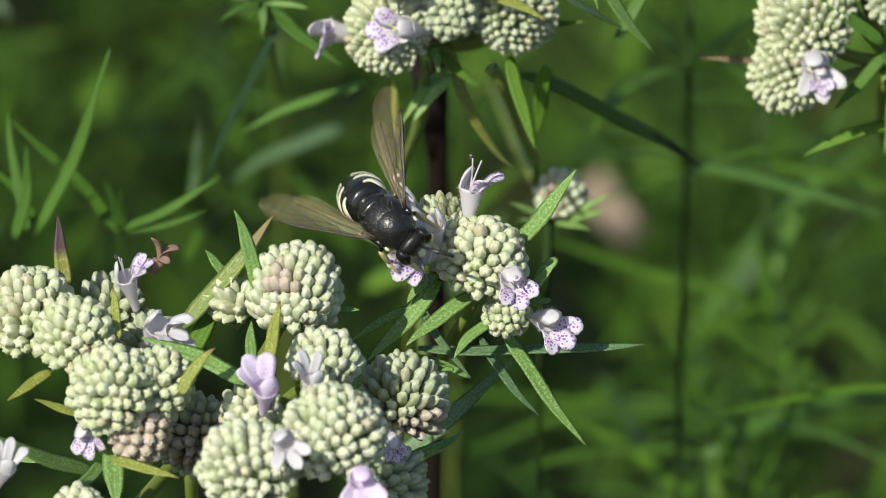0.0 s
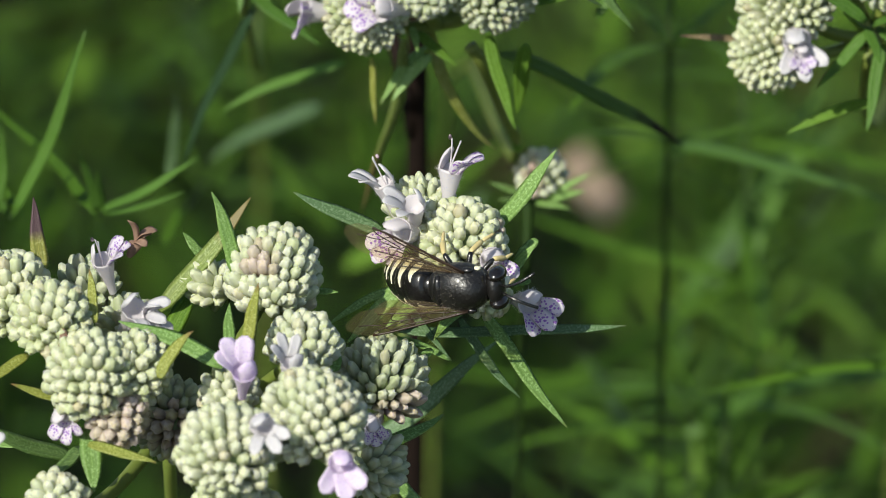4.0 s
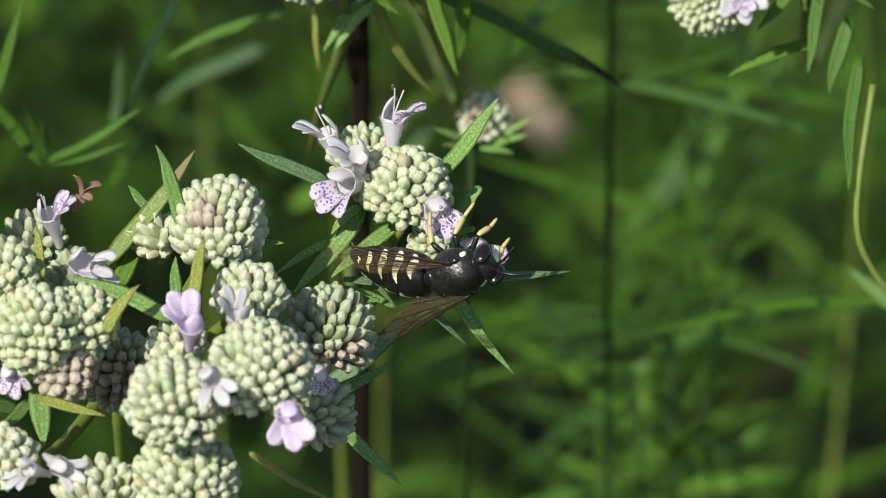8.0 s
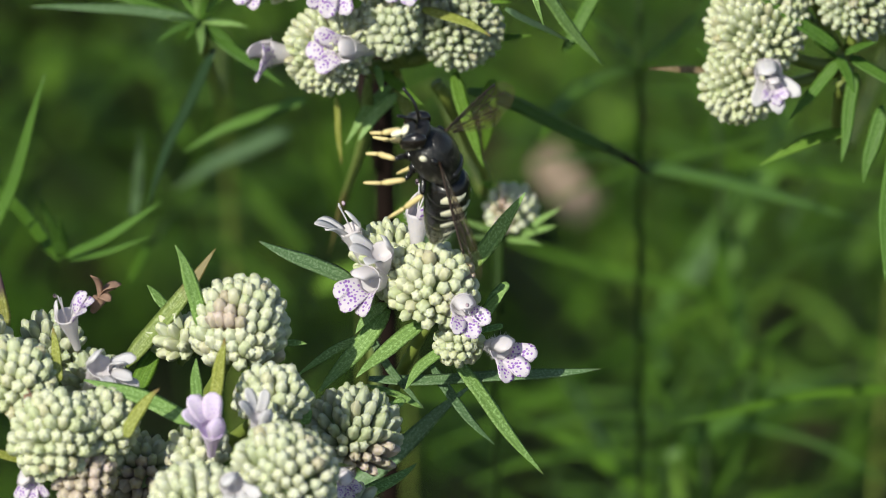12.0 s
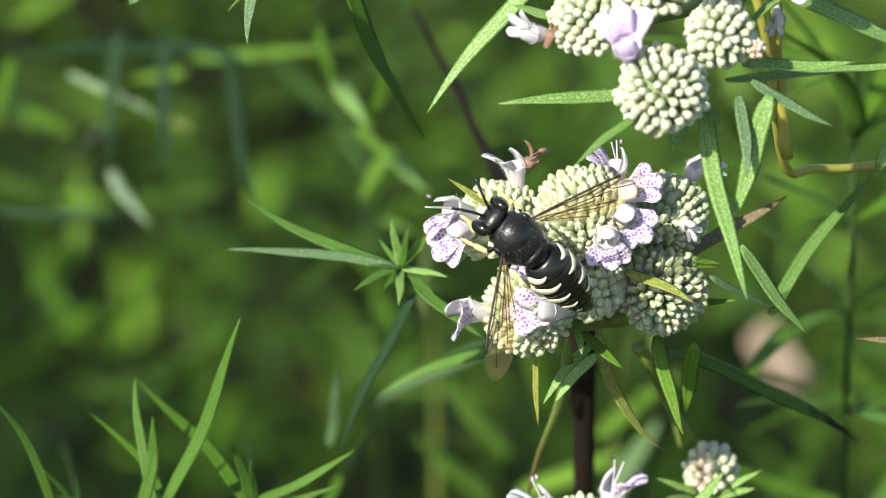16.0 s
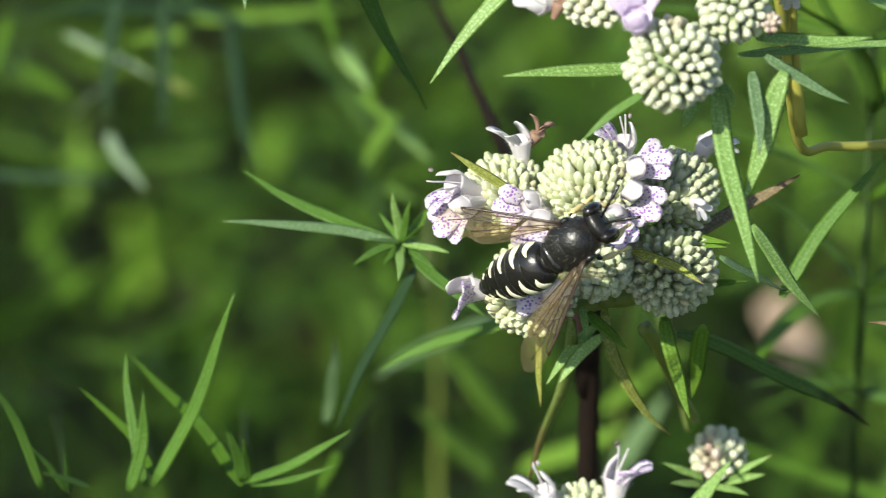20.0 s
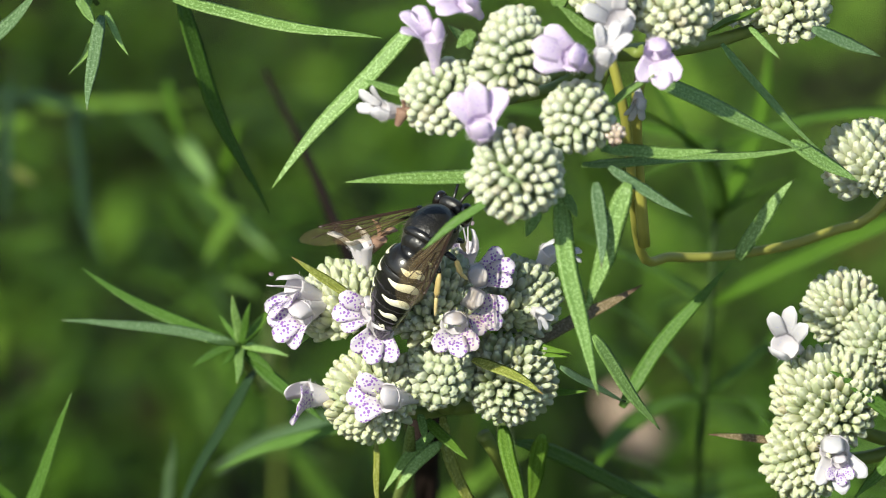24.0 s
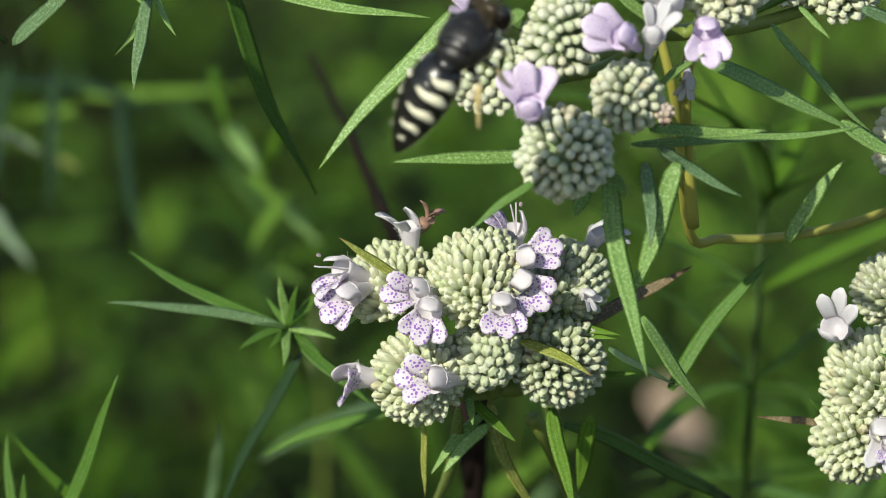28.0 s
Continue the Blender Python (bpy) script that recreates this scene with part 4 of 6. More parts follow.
# ---- plant at the far side with fuzzy heads and a white flower ----
def plant_side():
    p = plant_thing("mint plant with stacked pale heads and plain white flowers", 47.0, -0.5, 18)
    main_stem(p, 49.2, -1.4, 28.0, 0.4, 0.7, via=((75.0, -29.2, 330.0), (54.3, -12.1, 120.0), (48.4, -4.8, 32.0)))
    hub = (49.1, -1.1, 27.0)
    for h in ((40.6, 11.6, 24.0), (44.7, 9.2, 22.0), (51.0, 12.0, 22.0), (50.2, 6.6, 21.0), (39.4, 2.2, 19.0), (36.9, -2.5, 19.0)):
        mid = tuple(0.5 * (a + b) + d for a, b, d in zip(hub, h, (0, -1.0, 2)))
        stalk(p, (hub, mid, h), 0.8, 0.6)
    flower_head(p, 40.6, 12.1, 24.0, 3.6, 3.8, shape="pointed", mat=BUD_WHITE, axis=(-0.5, 0.7, -0.5), space=1.0, size=0.88)
    flower_head(p, 44.4, 9.3, 21.0, 3.4, 3.8, shape="pointed", mat=BUD_GREY_SHADE, axis=(-0.1, 0.6, -0.8), space=1.1, size=1.12)
    flower_head(p, 50.9, 13.3, 21.0, 4.3, 4.2, shape="pointed", mat=BUD_GREY_SHADE, axis=(0, 0.7, -0.7), space=1.1, size=1.12)
    flower_head(p, 50.1, 6.6, 19.0, 4.3, 4.4, shape="pointed", mat=BUD_GREY_SHADE, axis=(0.2, 0.4, -0.9), space=1.1, size=1.12)
    flower_head(p, 39.1, 3.2, 18.0, 5.0, 4.2, shape="pointed", mat=BUD, axis=(-0.3, 0.5, -0.8), space=1.1, size=1.12)
    flower_head(p, 37.2, -2.6, 18.0, 3.8, 3.8, shape="pointed", mat=BUD, axis=(-0.2, 0.0, -1), space=1.1, size=1.12)
    flower_head(p, 42.1, 27.0, 22.0, 3.8, 4.0, shape="pointed", mat=BUD_WHITE, axis=(-0.4, 0.6, -0.5), space=1.1, size=1.12)
    flower(p, 34.7, 8.6, 15.0, (-0.3, 0.1, -0.9), (0.2, 0.9, -0.2), "white", 1.15)
    flower(p, 39.9, -1.3, 14.0, (0.1, -0.2, -1), (0.2, -0.9, -0.1), "white", 1.2)
    flower(p, 40.4, -2.5, 13.0, (0.1, -0.2, -1), (0.1, -1, -0.1), "spotted", 0.7)
    leaf(p, 35.6, -1.5, 22.0, 27.6, -0.9, 21.0, 1.1, LEAF_BROWN, 0.02, label="narrow brownish-green leaf")
    # these leaves take the dimmed greens, shade put into the colour
    leaf(p, 47.4, 0.8, 16.0, 39.2, 6.3, 14.0, 2.2, LEAF_MID, 0.03)
    leaf(p, 47.9, -0.3, 20.0, 42.3, -6.5, 18.0, 1.6, LEAF_MID)
    leaf(p, 49.0, -7.9, 24.0, 39.4, -11.4, 24.0, 1.7, LEAF_BACK, 0.05)
    leaf(p, 49.5, -1.7, 22.0, 47.9, -11.1, 20.0, 1.7, LEAF_MID)
    leaf(p, 52.7, -5.3, 22.0, 50.1, -13.4, 20.0, 2.1, LEAF_MID, 0.02)
    leaf(p, 48.9, 0.1, 20.0, 54.9, -4.1, 16.0, 1.7, LEAF_MID)
    leaf(p, 48.2, 0.5, 18.0, 51.5, 1.6, 15.0, 1.4, LEAF_MID)
    leaf(p, 47.8, 0.2, 19.0, 49.0, -3.9, 14.0, 1.4, LEAF_MID)
    leaf(p, 47.5, 0.0, 19.0, 44.7, 1.9, 14.0, 1.2, LEAF_MID)
    leaf(p, 53.2, -9.2, 16.0, 51.5, -23.6, 10.0, 1.8, LEAF_MID, 0.02)
    leaf(p, 34.7, -0.5, 21.0, 32.6, 1.3, 20.0, 0.8, LEAF_MID)
    leaf(p, 34.0, 1.0, 19.0, 34.8, -5.4, 19.0, 0.8, LEAF_MID)
    stalk(p, ((54.4, -12.2, 12), (52.5, -26.1, 12), (54.4, -32.3, 14), (57.9, -36.1, 16)), 0.4, 0.35, STEM, "branch")


plant_side()


# ---- leafy shoot with a star of narrow leaves ----
def shoot_star():
    p = plant_thing("leafy green mint shoot with a star of narrow leaves", -19.8, 5.3, 30, group="leafy mint shoots")
    main_stem(p, -20.3, 5.0, 44.0, 0.6, 0.5, via=((-25.8, -28.1, 394.0), (-21.4, -5.4, 154.0), (-20.4, 2.4, 64.0),))
    leaf(p, -20.3, 5.0, 44.0, -38.7, 6.8, 40.0, 1.5, LEAF_GREY, 0.03)
    leaf(p, -20.3, 5.0, 44.0, -37.4, 11.9, 50.0, 1.7, LEAF_MID, -0.05)
    leaf(p, -20.3, 5.0, 44.0, -21.4, 10.2, 42.0, 1.2, LEAF, 0)
    leaf(p, -20.3, 5.0, 44.0, -25.0, 2.7, 38.0, 1.1, LEAF_MID, 0.05)
    leaf(p, -19.0, 1.7, 54.0, -27.7, -16.2, 70.0, 1.7, LEAF_TEAL_SHADE, 0.02)
    leaf(p, -20.3, 5.0, 44.0, -11.2, -2.2, 40.0, 1.8, LEAF_MID, 0.04)
    leaf(p, -20.3, 5.0, 44.0, -16.9, 9.1, 50.0, 1.2, LEAF_BACK, 0)
    leaf(p, -20.3, 5.0, 44.0, -23.7, 5.5, 36.0, 1.0, LEAF, 0)
    leaf(p, -20.3, 5.0, 44.0, -20.2, 1.4, 36.0, 1.1, LEAF, 0)
    leaf(p, -20.3, 5.0, 44.0, -15.2, 4.3, 40.0, 1.1, LEAF, 0)
    for x, y, w, width in ((-19.4, 9.6, 40, 0.9), (-17.9, 7.2, 38, 1.0), (-22.8, 8.0, 46, 0.8), (-16.6, 2.4, 42, 1.0), (-22.0, 2.8, 40, 0.8)):
        leaf(p, -20.3, 5.0, 44.0, x, y, w, width, LEAF_MID)


shoot_star()


def shoot(label, foot_point, top, leaves, group="leafy mint shoots"):
    """A leafless-footed shoot: a stem up to its top and leaves (foot, tip, width, material, bend)."""
    p = plant_thing(label, *foot_point, group=group)
    main_stem(p, *top, 0.35, 0.25, STEM_DARK, via=(foot_point,))
    for a, b, width, mat, bend in leaves:
        leaf(p, *a, *b, width, mat, bend)
    return p


shoot("young mint shoot with long upright pointed leaves", (-64.9, -46.9, 330), (-45.6, -21.3, 46), (
    ((-45.6, -21.3, 46), (-37.1, -0.3, 36), 1.7, LEAF_MID, 0.03), ((-46.4, -21.4, 48), (-49.2, -7.4, 52), 1.3, LEAF_MID, -0.04),
    ((-48.1, -21.9, 46), (-46.6, -11.3, 42), 1.6, LEAF_MID, 0.05), ((-45.1, -20.7, 46), (-54.6, -11.8, 58), 1.1, LEAF_FAR, 0.05)))
shoot("young mint shoot with spreading leaves", (-50.0, -46.6, 330), (-36.2, -20.8, 50), (
    ((-36.2, -20.8, 50), (-25.0, -14.6, 44), 1.5, LEAF_MID, 0.04), ((-36.5, -20.8, 50), (-38.4, -14.0, 46), 1.4, LEAF_MID, 0.03),
    ((-35.9, -20.8, 50), (-36.3, -16.1, 46), 1.0, LEAF_MID, 0.0), ((-35.6, -21.1, 50), (-26.5, -18.5, 46), 1.0, LEAF_MID, 0.04),
    ((-36.5, -21.1, 50), (-50.1, -8.6, 68), 1.8, LEAF_FAR, 0.03)))
shoot("young mint shoot with thin leaves", (-77.3, -47.1, 330), (-54.7, -22.3, 50), (
    ((-55.0, -22.3, 50), (-58.5, -17.4, 46), 0.8, LEAF_MID, 0.03), ((-54.7, -22.3, 50), (-54.9, -18.1, 46), 0.6, LEAF_MID, 0.0),
    ((-57.5, -22.4, 50), (-63.9, -9.3, 42), 1.3, LEAF_MID, 0.06), ((-52.6, -21.7, 50), (-57.0, -20.0, 44), 1.0, LEAF_MID, 0.0)))
shoot("mint shoot with long drooping leaves", (-75.0, 70.0, 60.0), (-27.4, 40.2, 20), (
    ((-27.5, 40.2, 16), (-6.7, 37.1, 10), 1.8, LEAF, 0.03), ((-27.6, 40.8, 26), (-18.0, 18.6, 44), 2.4, LEAF_MID, 0.04),
    ((-28.2, 40.7, 20), (-16.1, 47.5, 16), 2.0, LEAF, 0.0), ((-27.6, 40.5, 20), (-35.5, 43.2, 16), 2.0, LEAF, 0.0)))
shoot("mint shoot with hanging grey-green leaves", (-85.0, 62.0, 40.0), (-35.2, 39.3, 20), (
    ((-34.4, 38.2, 14), (-35.2, 28.8, 8), 1.5, LEAF_GREY, 0.02), ((-35.8, 39.2, 16), (-37.8, 44.1, 12), 1.6, LEAF, 0.0),
    ((-34.1, 38.7, 16), (-31.6, 34.4, 12), 0.8, LEAF, 0.03), ((-34.5, 37.6, 18), (-38.1, 32.1, 24), 1.3, LEAF, -0.05),
    ((-36.7, 39.7, 12), (-34.8, 37.3, 8), 1.3, LEAF, 0.0)))
shoot("mint shoot with one broad bright leaf", (-85.0, 30.0, 40.0), (-48.4, 33.0, 16), (
    ((-47.6, 33.0, 12), (-40.4, 40.2, 6), 2.3, LEAF_GREY, 0.03), ((-47.7, 38.0, 10), (-43.0, 40.5, 6), 2.2, LEAF_GREY, 0.0)))
shoot("mint shoot low down with a pale level leaf", (81.9, -64.5, 300), (63.3, -41.4, 90), (
    ((63.1, -40.3, 108), (33.0, -43.3, 100), 1.6, LEAF_FAR, 0.03), ((63.3, -41.4, 90), (57.3, -35.8, 100), 2.2, LEAF, 0.0)))
shoot("low mint shoot with blurred level leaves", (18.3, -72.7, 202), (34.6, -75.2, 283), (
    ((42.8, -77.0, 283), (61.6, -74.3, 283), 3.6, LEAF_BACK, 0.0), ((37.0, -79.4, 283), (39.7, -58.1, 283), 3.2, LEAF_BACK, 0.03),
    ((34.6, -75.2, 283), (52.7, -64.8, 283), 2.2, LEAF_BACK, 0.03), ((34.6, -75.2, 283), (33.0, -67.8, 283), 2.2, LEAF_BACK, 0.03),
    ((34.6, -75.2, 283), (24.8, -71.0, 283), 2.4, LEAF_BACK, 0.0)))
shoot("mint shoot far behind with hanging leaves in painted shade", (-70.0, 62.0, 330), (-63.3, 30.7, 262), (
    ((-65.4, 29.9, 250), (-65.9, 12.2, 240), 1.9, LEAF_TEAL_SHADE, 0.02), ((-59.4, 29.7, 250), (-58.4, 10.9, 240), 1.9, LEAF_TEAL_SHADE, 0.00),
    ((-50.5, 26.6, 250), (-44.9, 6.8, 225), 1.8, LEAF_TEAL_SHADE, 0.03), ((-73.0, 23.7, 255), (-59.6, 18.1, 245), 1.5, LEAF_PALE_GLINT, -0.02),
    ((-66.6, 10.8, 250), (-60.1, 3.7, 235), 2.0, LEAF_PALE_GLINT, 0.02), ((-58.6, 27.9, 250), (-46.4, 24.7, 240), 1.8, LEAF_TEAL_SHADE, -0.06),
    ((-55.6, 27.3, 262), (-79.6, 26.4, 250), 2.0, LEAF_TEAL_SHADE, 0.02), ((-82.1, 4.9, 250), (-64.4, 4.7, 245), 1.8, LEAF_TEAL_SHADE, 0.00),
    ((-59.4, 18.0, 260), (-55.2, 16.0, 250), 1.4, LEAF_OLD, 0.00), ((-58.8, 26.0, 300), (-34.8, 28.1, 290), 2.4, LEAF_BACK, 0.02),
    ((-74.2, 12.5, 290), (-69.2, 16.7, 280), 3.0, LEAF_PALE_GLINT, 0.00), ((-81.3, 25.7, 270), (-84.1, 13.5, 262), 2.0, LEAF_FAR, 0.02),
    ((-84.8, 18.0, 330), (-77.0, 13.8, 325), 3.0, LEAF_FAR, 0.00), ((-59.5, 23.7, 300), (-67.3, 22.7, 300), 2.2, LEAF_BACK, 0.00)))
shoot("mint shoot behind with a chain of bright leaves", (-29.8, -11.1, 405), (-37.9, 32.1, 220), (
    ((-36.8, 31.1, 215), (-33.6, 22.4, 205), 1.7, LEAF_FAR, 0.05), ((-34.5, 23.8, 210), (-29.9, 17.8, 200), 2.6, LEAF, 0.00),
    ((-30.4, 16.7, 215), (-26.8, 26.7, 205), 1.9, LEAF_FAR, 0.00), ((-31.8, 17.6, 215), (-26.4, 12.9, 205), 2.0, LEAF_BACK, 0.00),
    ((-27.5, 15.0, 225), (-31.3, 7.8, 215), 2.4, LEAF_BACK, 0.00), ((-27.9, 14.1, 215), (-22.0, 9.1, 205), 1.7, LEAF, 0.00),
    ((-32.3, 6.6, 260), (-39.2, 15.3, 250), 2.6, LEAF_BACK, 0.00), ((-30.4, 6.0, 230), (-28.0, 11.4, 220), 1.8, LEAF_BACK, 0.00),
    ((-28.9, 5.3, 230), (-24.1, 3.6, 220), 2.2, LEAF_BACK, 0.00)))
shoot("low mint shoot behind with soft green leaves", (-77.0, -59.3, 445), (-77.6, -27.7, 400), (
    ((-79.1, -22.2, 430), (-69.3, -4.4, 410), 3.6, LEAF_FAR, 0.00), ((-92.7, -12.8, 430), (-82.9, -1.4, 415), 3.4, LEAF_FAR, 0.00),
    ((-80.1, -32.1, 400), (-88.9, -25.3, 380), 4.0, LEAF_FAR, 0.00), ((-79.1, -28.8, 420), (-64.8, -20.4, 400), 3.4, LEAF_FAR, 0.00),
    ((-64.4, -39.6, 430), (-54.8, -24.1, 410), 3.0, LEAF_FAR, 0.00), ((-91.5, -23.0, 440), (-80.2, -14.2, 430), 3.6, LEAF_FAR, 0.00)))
shoot("slender mint shoot behind with two pale leaves", (-28.0, -46.0, 330), (-29.8, -22.6, 130), (
    ((-31.1, -18.8, 120), (-29.8, -8.2, 110), 1.5, LEAF_GREY, 0.03), ((-9.1, -4.3, 70), (-23.5, -10.1, 74), 1.8, LEAF_MID, 0.05),
    ((-29.8, -22.6, 130), (-32.0, -27.5, 124), 1.6, LEAF_FAR, 0.00)))
shoot("low mint shoot behind with soft bright green leaves", (-11.7, -56.9, 430), (-12.5, -30.9, 300), (
    ((-13.6, -10.9, 215), (-28.5, -17.9, 205), 2.4, LEAF_GREY, 0.03), ((-12.5, -30.9, 300), (-22.9, -17.7, 290), 4.0, LEAF_BACK, 0.0),
    ((-0.6, -27.4, 300), (11.9, -16.9, 285), 4.4, LEAF_BACK, 0.0), ((-11.5, -35.0, 290), (3.5, -27.8, 280), 4.2, LEAF_BACK, 0.03),
    ((-15.0, -38.0, 310), (-26.2, -27.9, 300), 4.0, LEAF_BACK, 0.0), ((-7.2, -24.9, 310), (-10.5, -11.6, 300), 4.2, LEAF_BACK, 0.0),
    ((1.2, -37.0, 300), (8.9, -23.5, 290), 3.6, LEAF_GREY, 0.0)))
shoot("mint shoot behind with scattered blurred leaves", (64.3, -104.0, 540), (55.7, -59.9, 378), (
    ((51.6, -47.7, 364), (58.4, -35.9, 351), 1.8, LEAF_BACK, 0.03), ((59.1, -31.1, 364), (64.5, -23.0, 351), 2.4, LEAF_GREY, 0.0),
    ((46.2, -41.5, 405), (52.9, -29.3, 391), 4.4, LEAF_GREY, 0.0), ((31.2, -61.0, 270), (22.6, -45.4, 256), 2.4, LEAF_GREY, 0.0),
    ((34.0, -64.6, 270), (16.9, -61.3, 256), 1.6, LEAF_BACK, 0.0), ((42.4, -69.9, 270), (60.8, -62.5, 256), 1.7, LEAF_FAR, -0.05),
    ((55.7, -59.9, 378), (72.6, -55.0, 351), 2.6, LEAF_FAR, 0.03), ((38.2, -15.0, 351), (53.3, -19.6, 324), 2.4, LEAF_FAR, 0.02)))


def woody_stem():
    """An old bare brown stem that leans up through the thicket."""
    way = [V(*q) for q in ((-22.6, 32.9, 150), (-17.2, 24.1, 135), (-13.0, 16.3, 120), (-7.5, 6.5, 100), (-3.0, -3.1, 90), (-1.1, -12.9, 88), (-0.7, -19.3, 92))]
    low = way[-1]
    t = thing("woody_stem", Vector((low.x - 0.004, low.y + 0.05, 0)), "old bare dark brown woody stem, leaning in the thicket", "plant")
    foot_way = [Vector((0, 0, 0)), Vector((0.002, -0.012, low.z * 0.5))] + [q - ORG[t.name] for q in reversed(way)]
    part("bark", tube_mesh("bark", foot_way, 0.0015, 0.00035, STEM_BROWN, 10, 60), t)
    part("twig", tube_mesh("twig", [Vector((0.001, -0.01, low.z * 0.6)), Vector((-0.012, -0.02, low.z * 0.66)), Vector((-0.02, -0.03, low.z * 0.7))], 0.0006, 0.0003, STEM_BROWN, 6), t)


woody_stem()

# ---- mint stems behind, out of focus, and unseen ones that shade them ----
def back_stems():
    rnd = random.Random(11)
    meshes = []
    for v in range(6):
        ln, bend, sag = rnd.uniform(26, 46) * 0.001, rnd.uniform(-0.1, 0.1), rnd.uniform(0.05, 0.35)
        pts = [Vector((ln * t, bend * ln * t * (1 - t) * 4, -sag * ln * t * t)) for t in (i / 8 for i in range(9))]
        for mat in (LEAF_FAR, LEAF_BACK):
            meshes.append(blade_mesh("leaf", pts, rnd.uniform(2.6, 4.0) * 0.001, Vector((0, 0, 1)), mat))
    for i in range(102):
        y = 0.40 + 1.7 * (i / 66) + rnd.uniform(-0.02, 0.02)
        x = rnd.uniform(-1, 1) * (0.09 + 0.13 * y)
        top = 0.95 - 0.53 * y + rnd.uniform(-0.11, 0.06)
        if i >= 66:
            # unseen taller stems, added towards the sun to shade the leaves behind
            y = 0.15 + 1.35 * (i - 66) / 36
            x = rnd.uniform(-0.36, -0.2) - 0.1 * y
            top = 0.95 - 0.53 * y + rnd.uniform(0.08, 0.32)
        if top < 0.1:
            top = rnd.uniform(0.1, 0.2)
        p = thing("mint_plant", Vector((x, y, 0)), "leafy green mint stem in the thicket, sunward ones added to cast shade", "plant", "leafy mint stems behind")
        lean = Vector((rnd.uniform(-0.12, 0.12), rnd.uniform(-0.06, 0.06), 0))
        ctrl = [Vector((0, 0, 0)), Vector((0, 0, top * 0.5)) + lean * 0.4, Vector((0, 0, top)) + lean]
        part("stem", tube_mesh("stem", ctrl, 0.0006, 0.0003, STEM_BROWN if i % 9 == 4 else STEM_DARK, 6), p)
        pts = curve_points(ctrl, 40)
        k, a = top, rnd.random() * 6
        while k > max(0.06, top - 0.12):
            q = pts[min(40, int(k / top * 40))]
            for s in range(2):
                o = new("leaf", meshes[rnd.randrange(6) * 2 + (1 if rnd.random() < 0.35 else 0)])
                o.parent = p
                up = rnd.uniform(-65, -5)
                # larger leaves on the added shade-casting stems
                g = rnd.uniform(0.75, 1.2) * (1.5 if i >= 66 else 1)
                o.matrix_local = Matrix.Translation(q) @ pose(0, 0, 0, rnd.uniform(-30, 30), up, math.degrees(a) + 180 * s + rnd.uniform(-25, 25)) @ Matrix.Diagonal((g, g, g, 1))
            a += 1.35 + rnd.uniform(-0.3, 0.3)
            k -= rnd.uniform(0.014, 0.026)


back_stems()


def middle_stems():
    """Leafy stems a hand's width or two behind the flowers, softly out of focus."""
    rnd = random.Random(23)
    meshes = []
    for v in range(5):
        ln, bend, sag = rnd.uniform(24, 42) * 0.001, rnd.uniform(-0.08, 0.08), rnd.uniform(0.0, 0.3)
        pts = [Vector((ln * t, bend * ln * t * (1 - t) * 4, -sag * ln * t * t)) for t in (i / 8 for i in range(9))]
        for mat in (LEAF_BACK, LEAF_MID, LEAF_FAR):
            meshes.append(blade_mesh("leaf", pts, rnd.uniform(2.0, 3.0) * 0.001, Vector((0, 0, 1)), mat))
    for i in range(38):
        w = 85 + 230 * (i * 0.618 % 1)
        x = (-1 + 2 * ((i * 0.755 + 0.2) % 1)) * (58 + 0.07 * w) - 8
        y = rnd.uniform(-55, 48) - 0.05 * w
        if y < -15:
            w += 90
        if 20 < x < 28 or x < -45:
            continue
        if x > 8 and y < 0 and i % 2:
            continue
        if x < 8:
            w = w * 0.5 + 250
            if y < -2 or i % 2:
                continue
        top = V(x, y, w)
        p = thing("mint_plant", Vector((top.x + rnd.uniform(-0.03, 0.03), top.y + rnd.uniform(0.0, 0.05), 0)), "slender leafy green mint stem behind the flowers", "plant", "leafy mint stems behind")
        t = top - ORG[p.name]
        ctrl = [Vector((0, 0, 0)), Vector((t.x * 0.3, t.y * 0.3, t.z * 0.6)), t]
        part("stem", tube_mesh("stem", ctrl, 0.0008, 0.0004, STEM_DARK, 6), p)
        pts = curve_points(ctrl, 80)
        k, a = 80.0, rnd.random() * 6
        for whorl in range(5):
            q = pts[int(k)]
            for s in range(4):
                o = new("leaf", meshes[rnd.randrange(5) * 3 + rnd.choice((1, 2, 2, 2))])
                o.parent = p
                g = rnd.uniform(0.6, 1.1) * (0.6 if s > 1 else 1)
                o.matrix_local = Matrix.Translation(q) @ pose(0, 0, 0, rnd.uniform(-25, 25), rnd.uniform(-60, 5), math.degrees(a) + 180 * s + (60 if s > 1 else 0) + rnd.uniform(-20, 20)) @ Matrix.Diagonal((g, g, g, 1))
            a += 1.4 + rnd.uniform(-0.3, 0.3)
            k -= rnd.uniform(1.3, 2.2)


middle_stems()


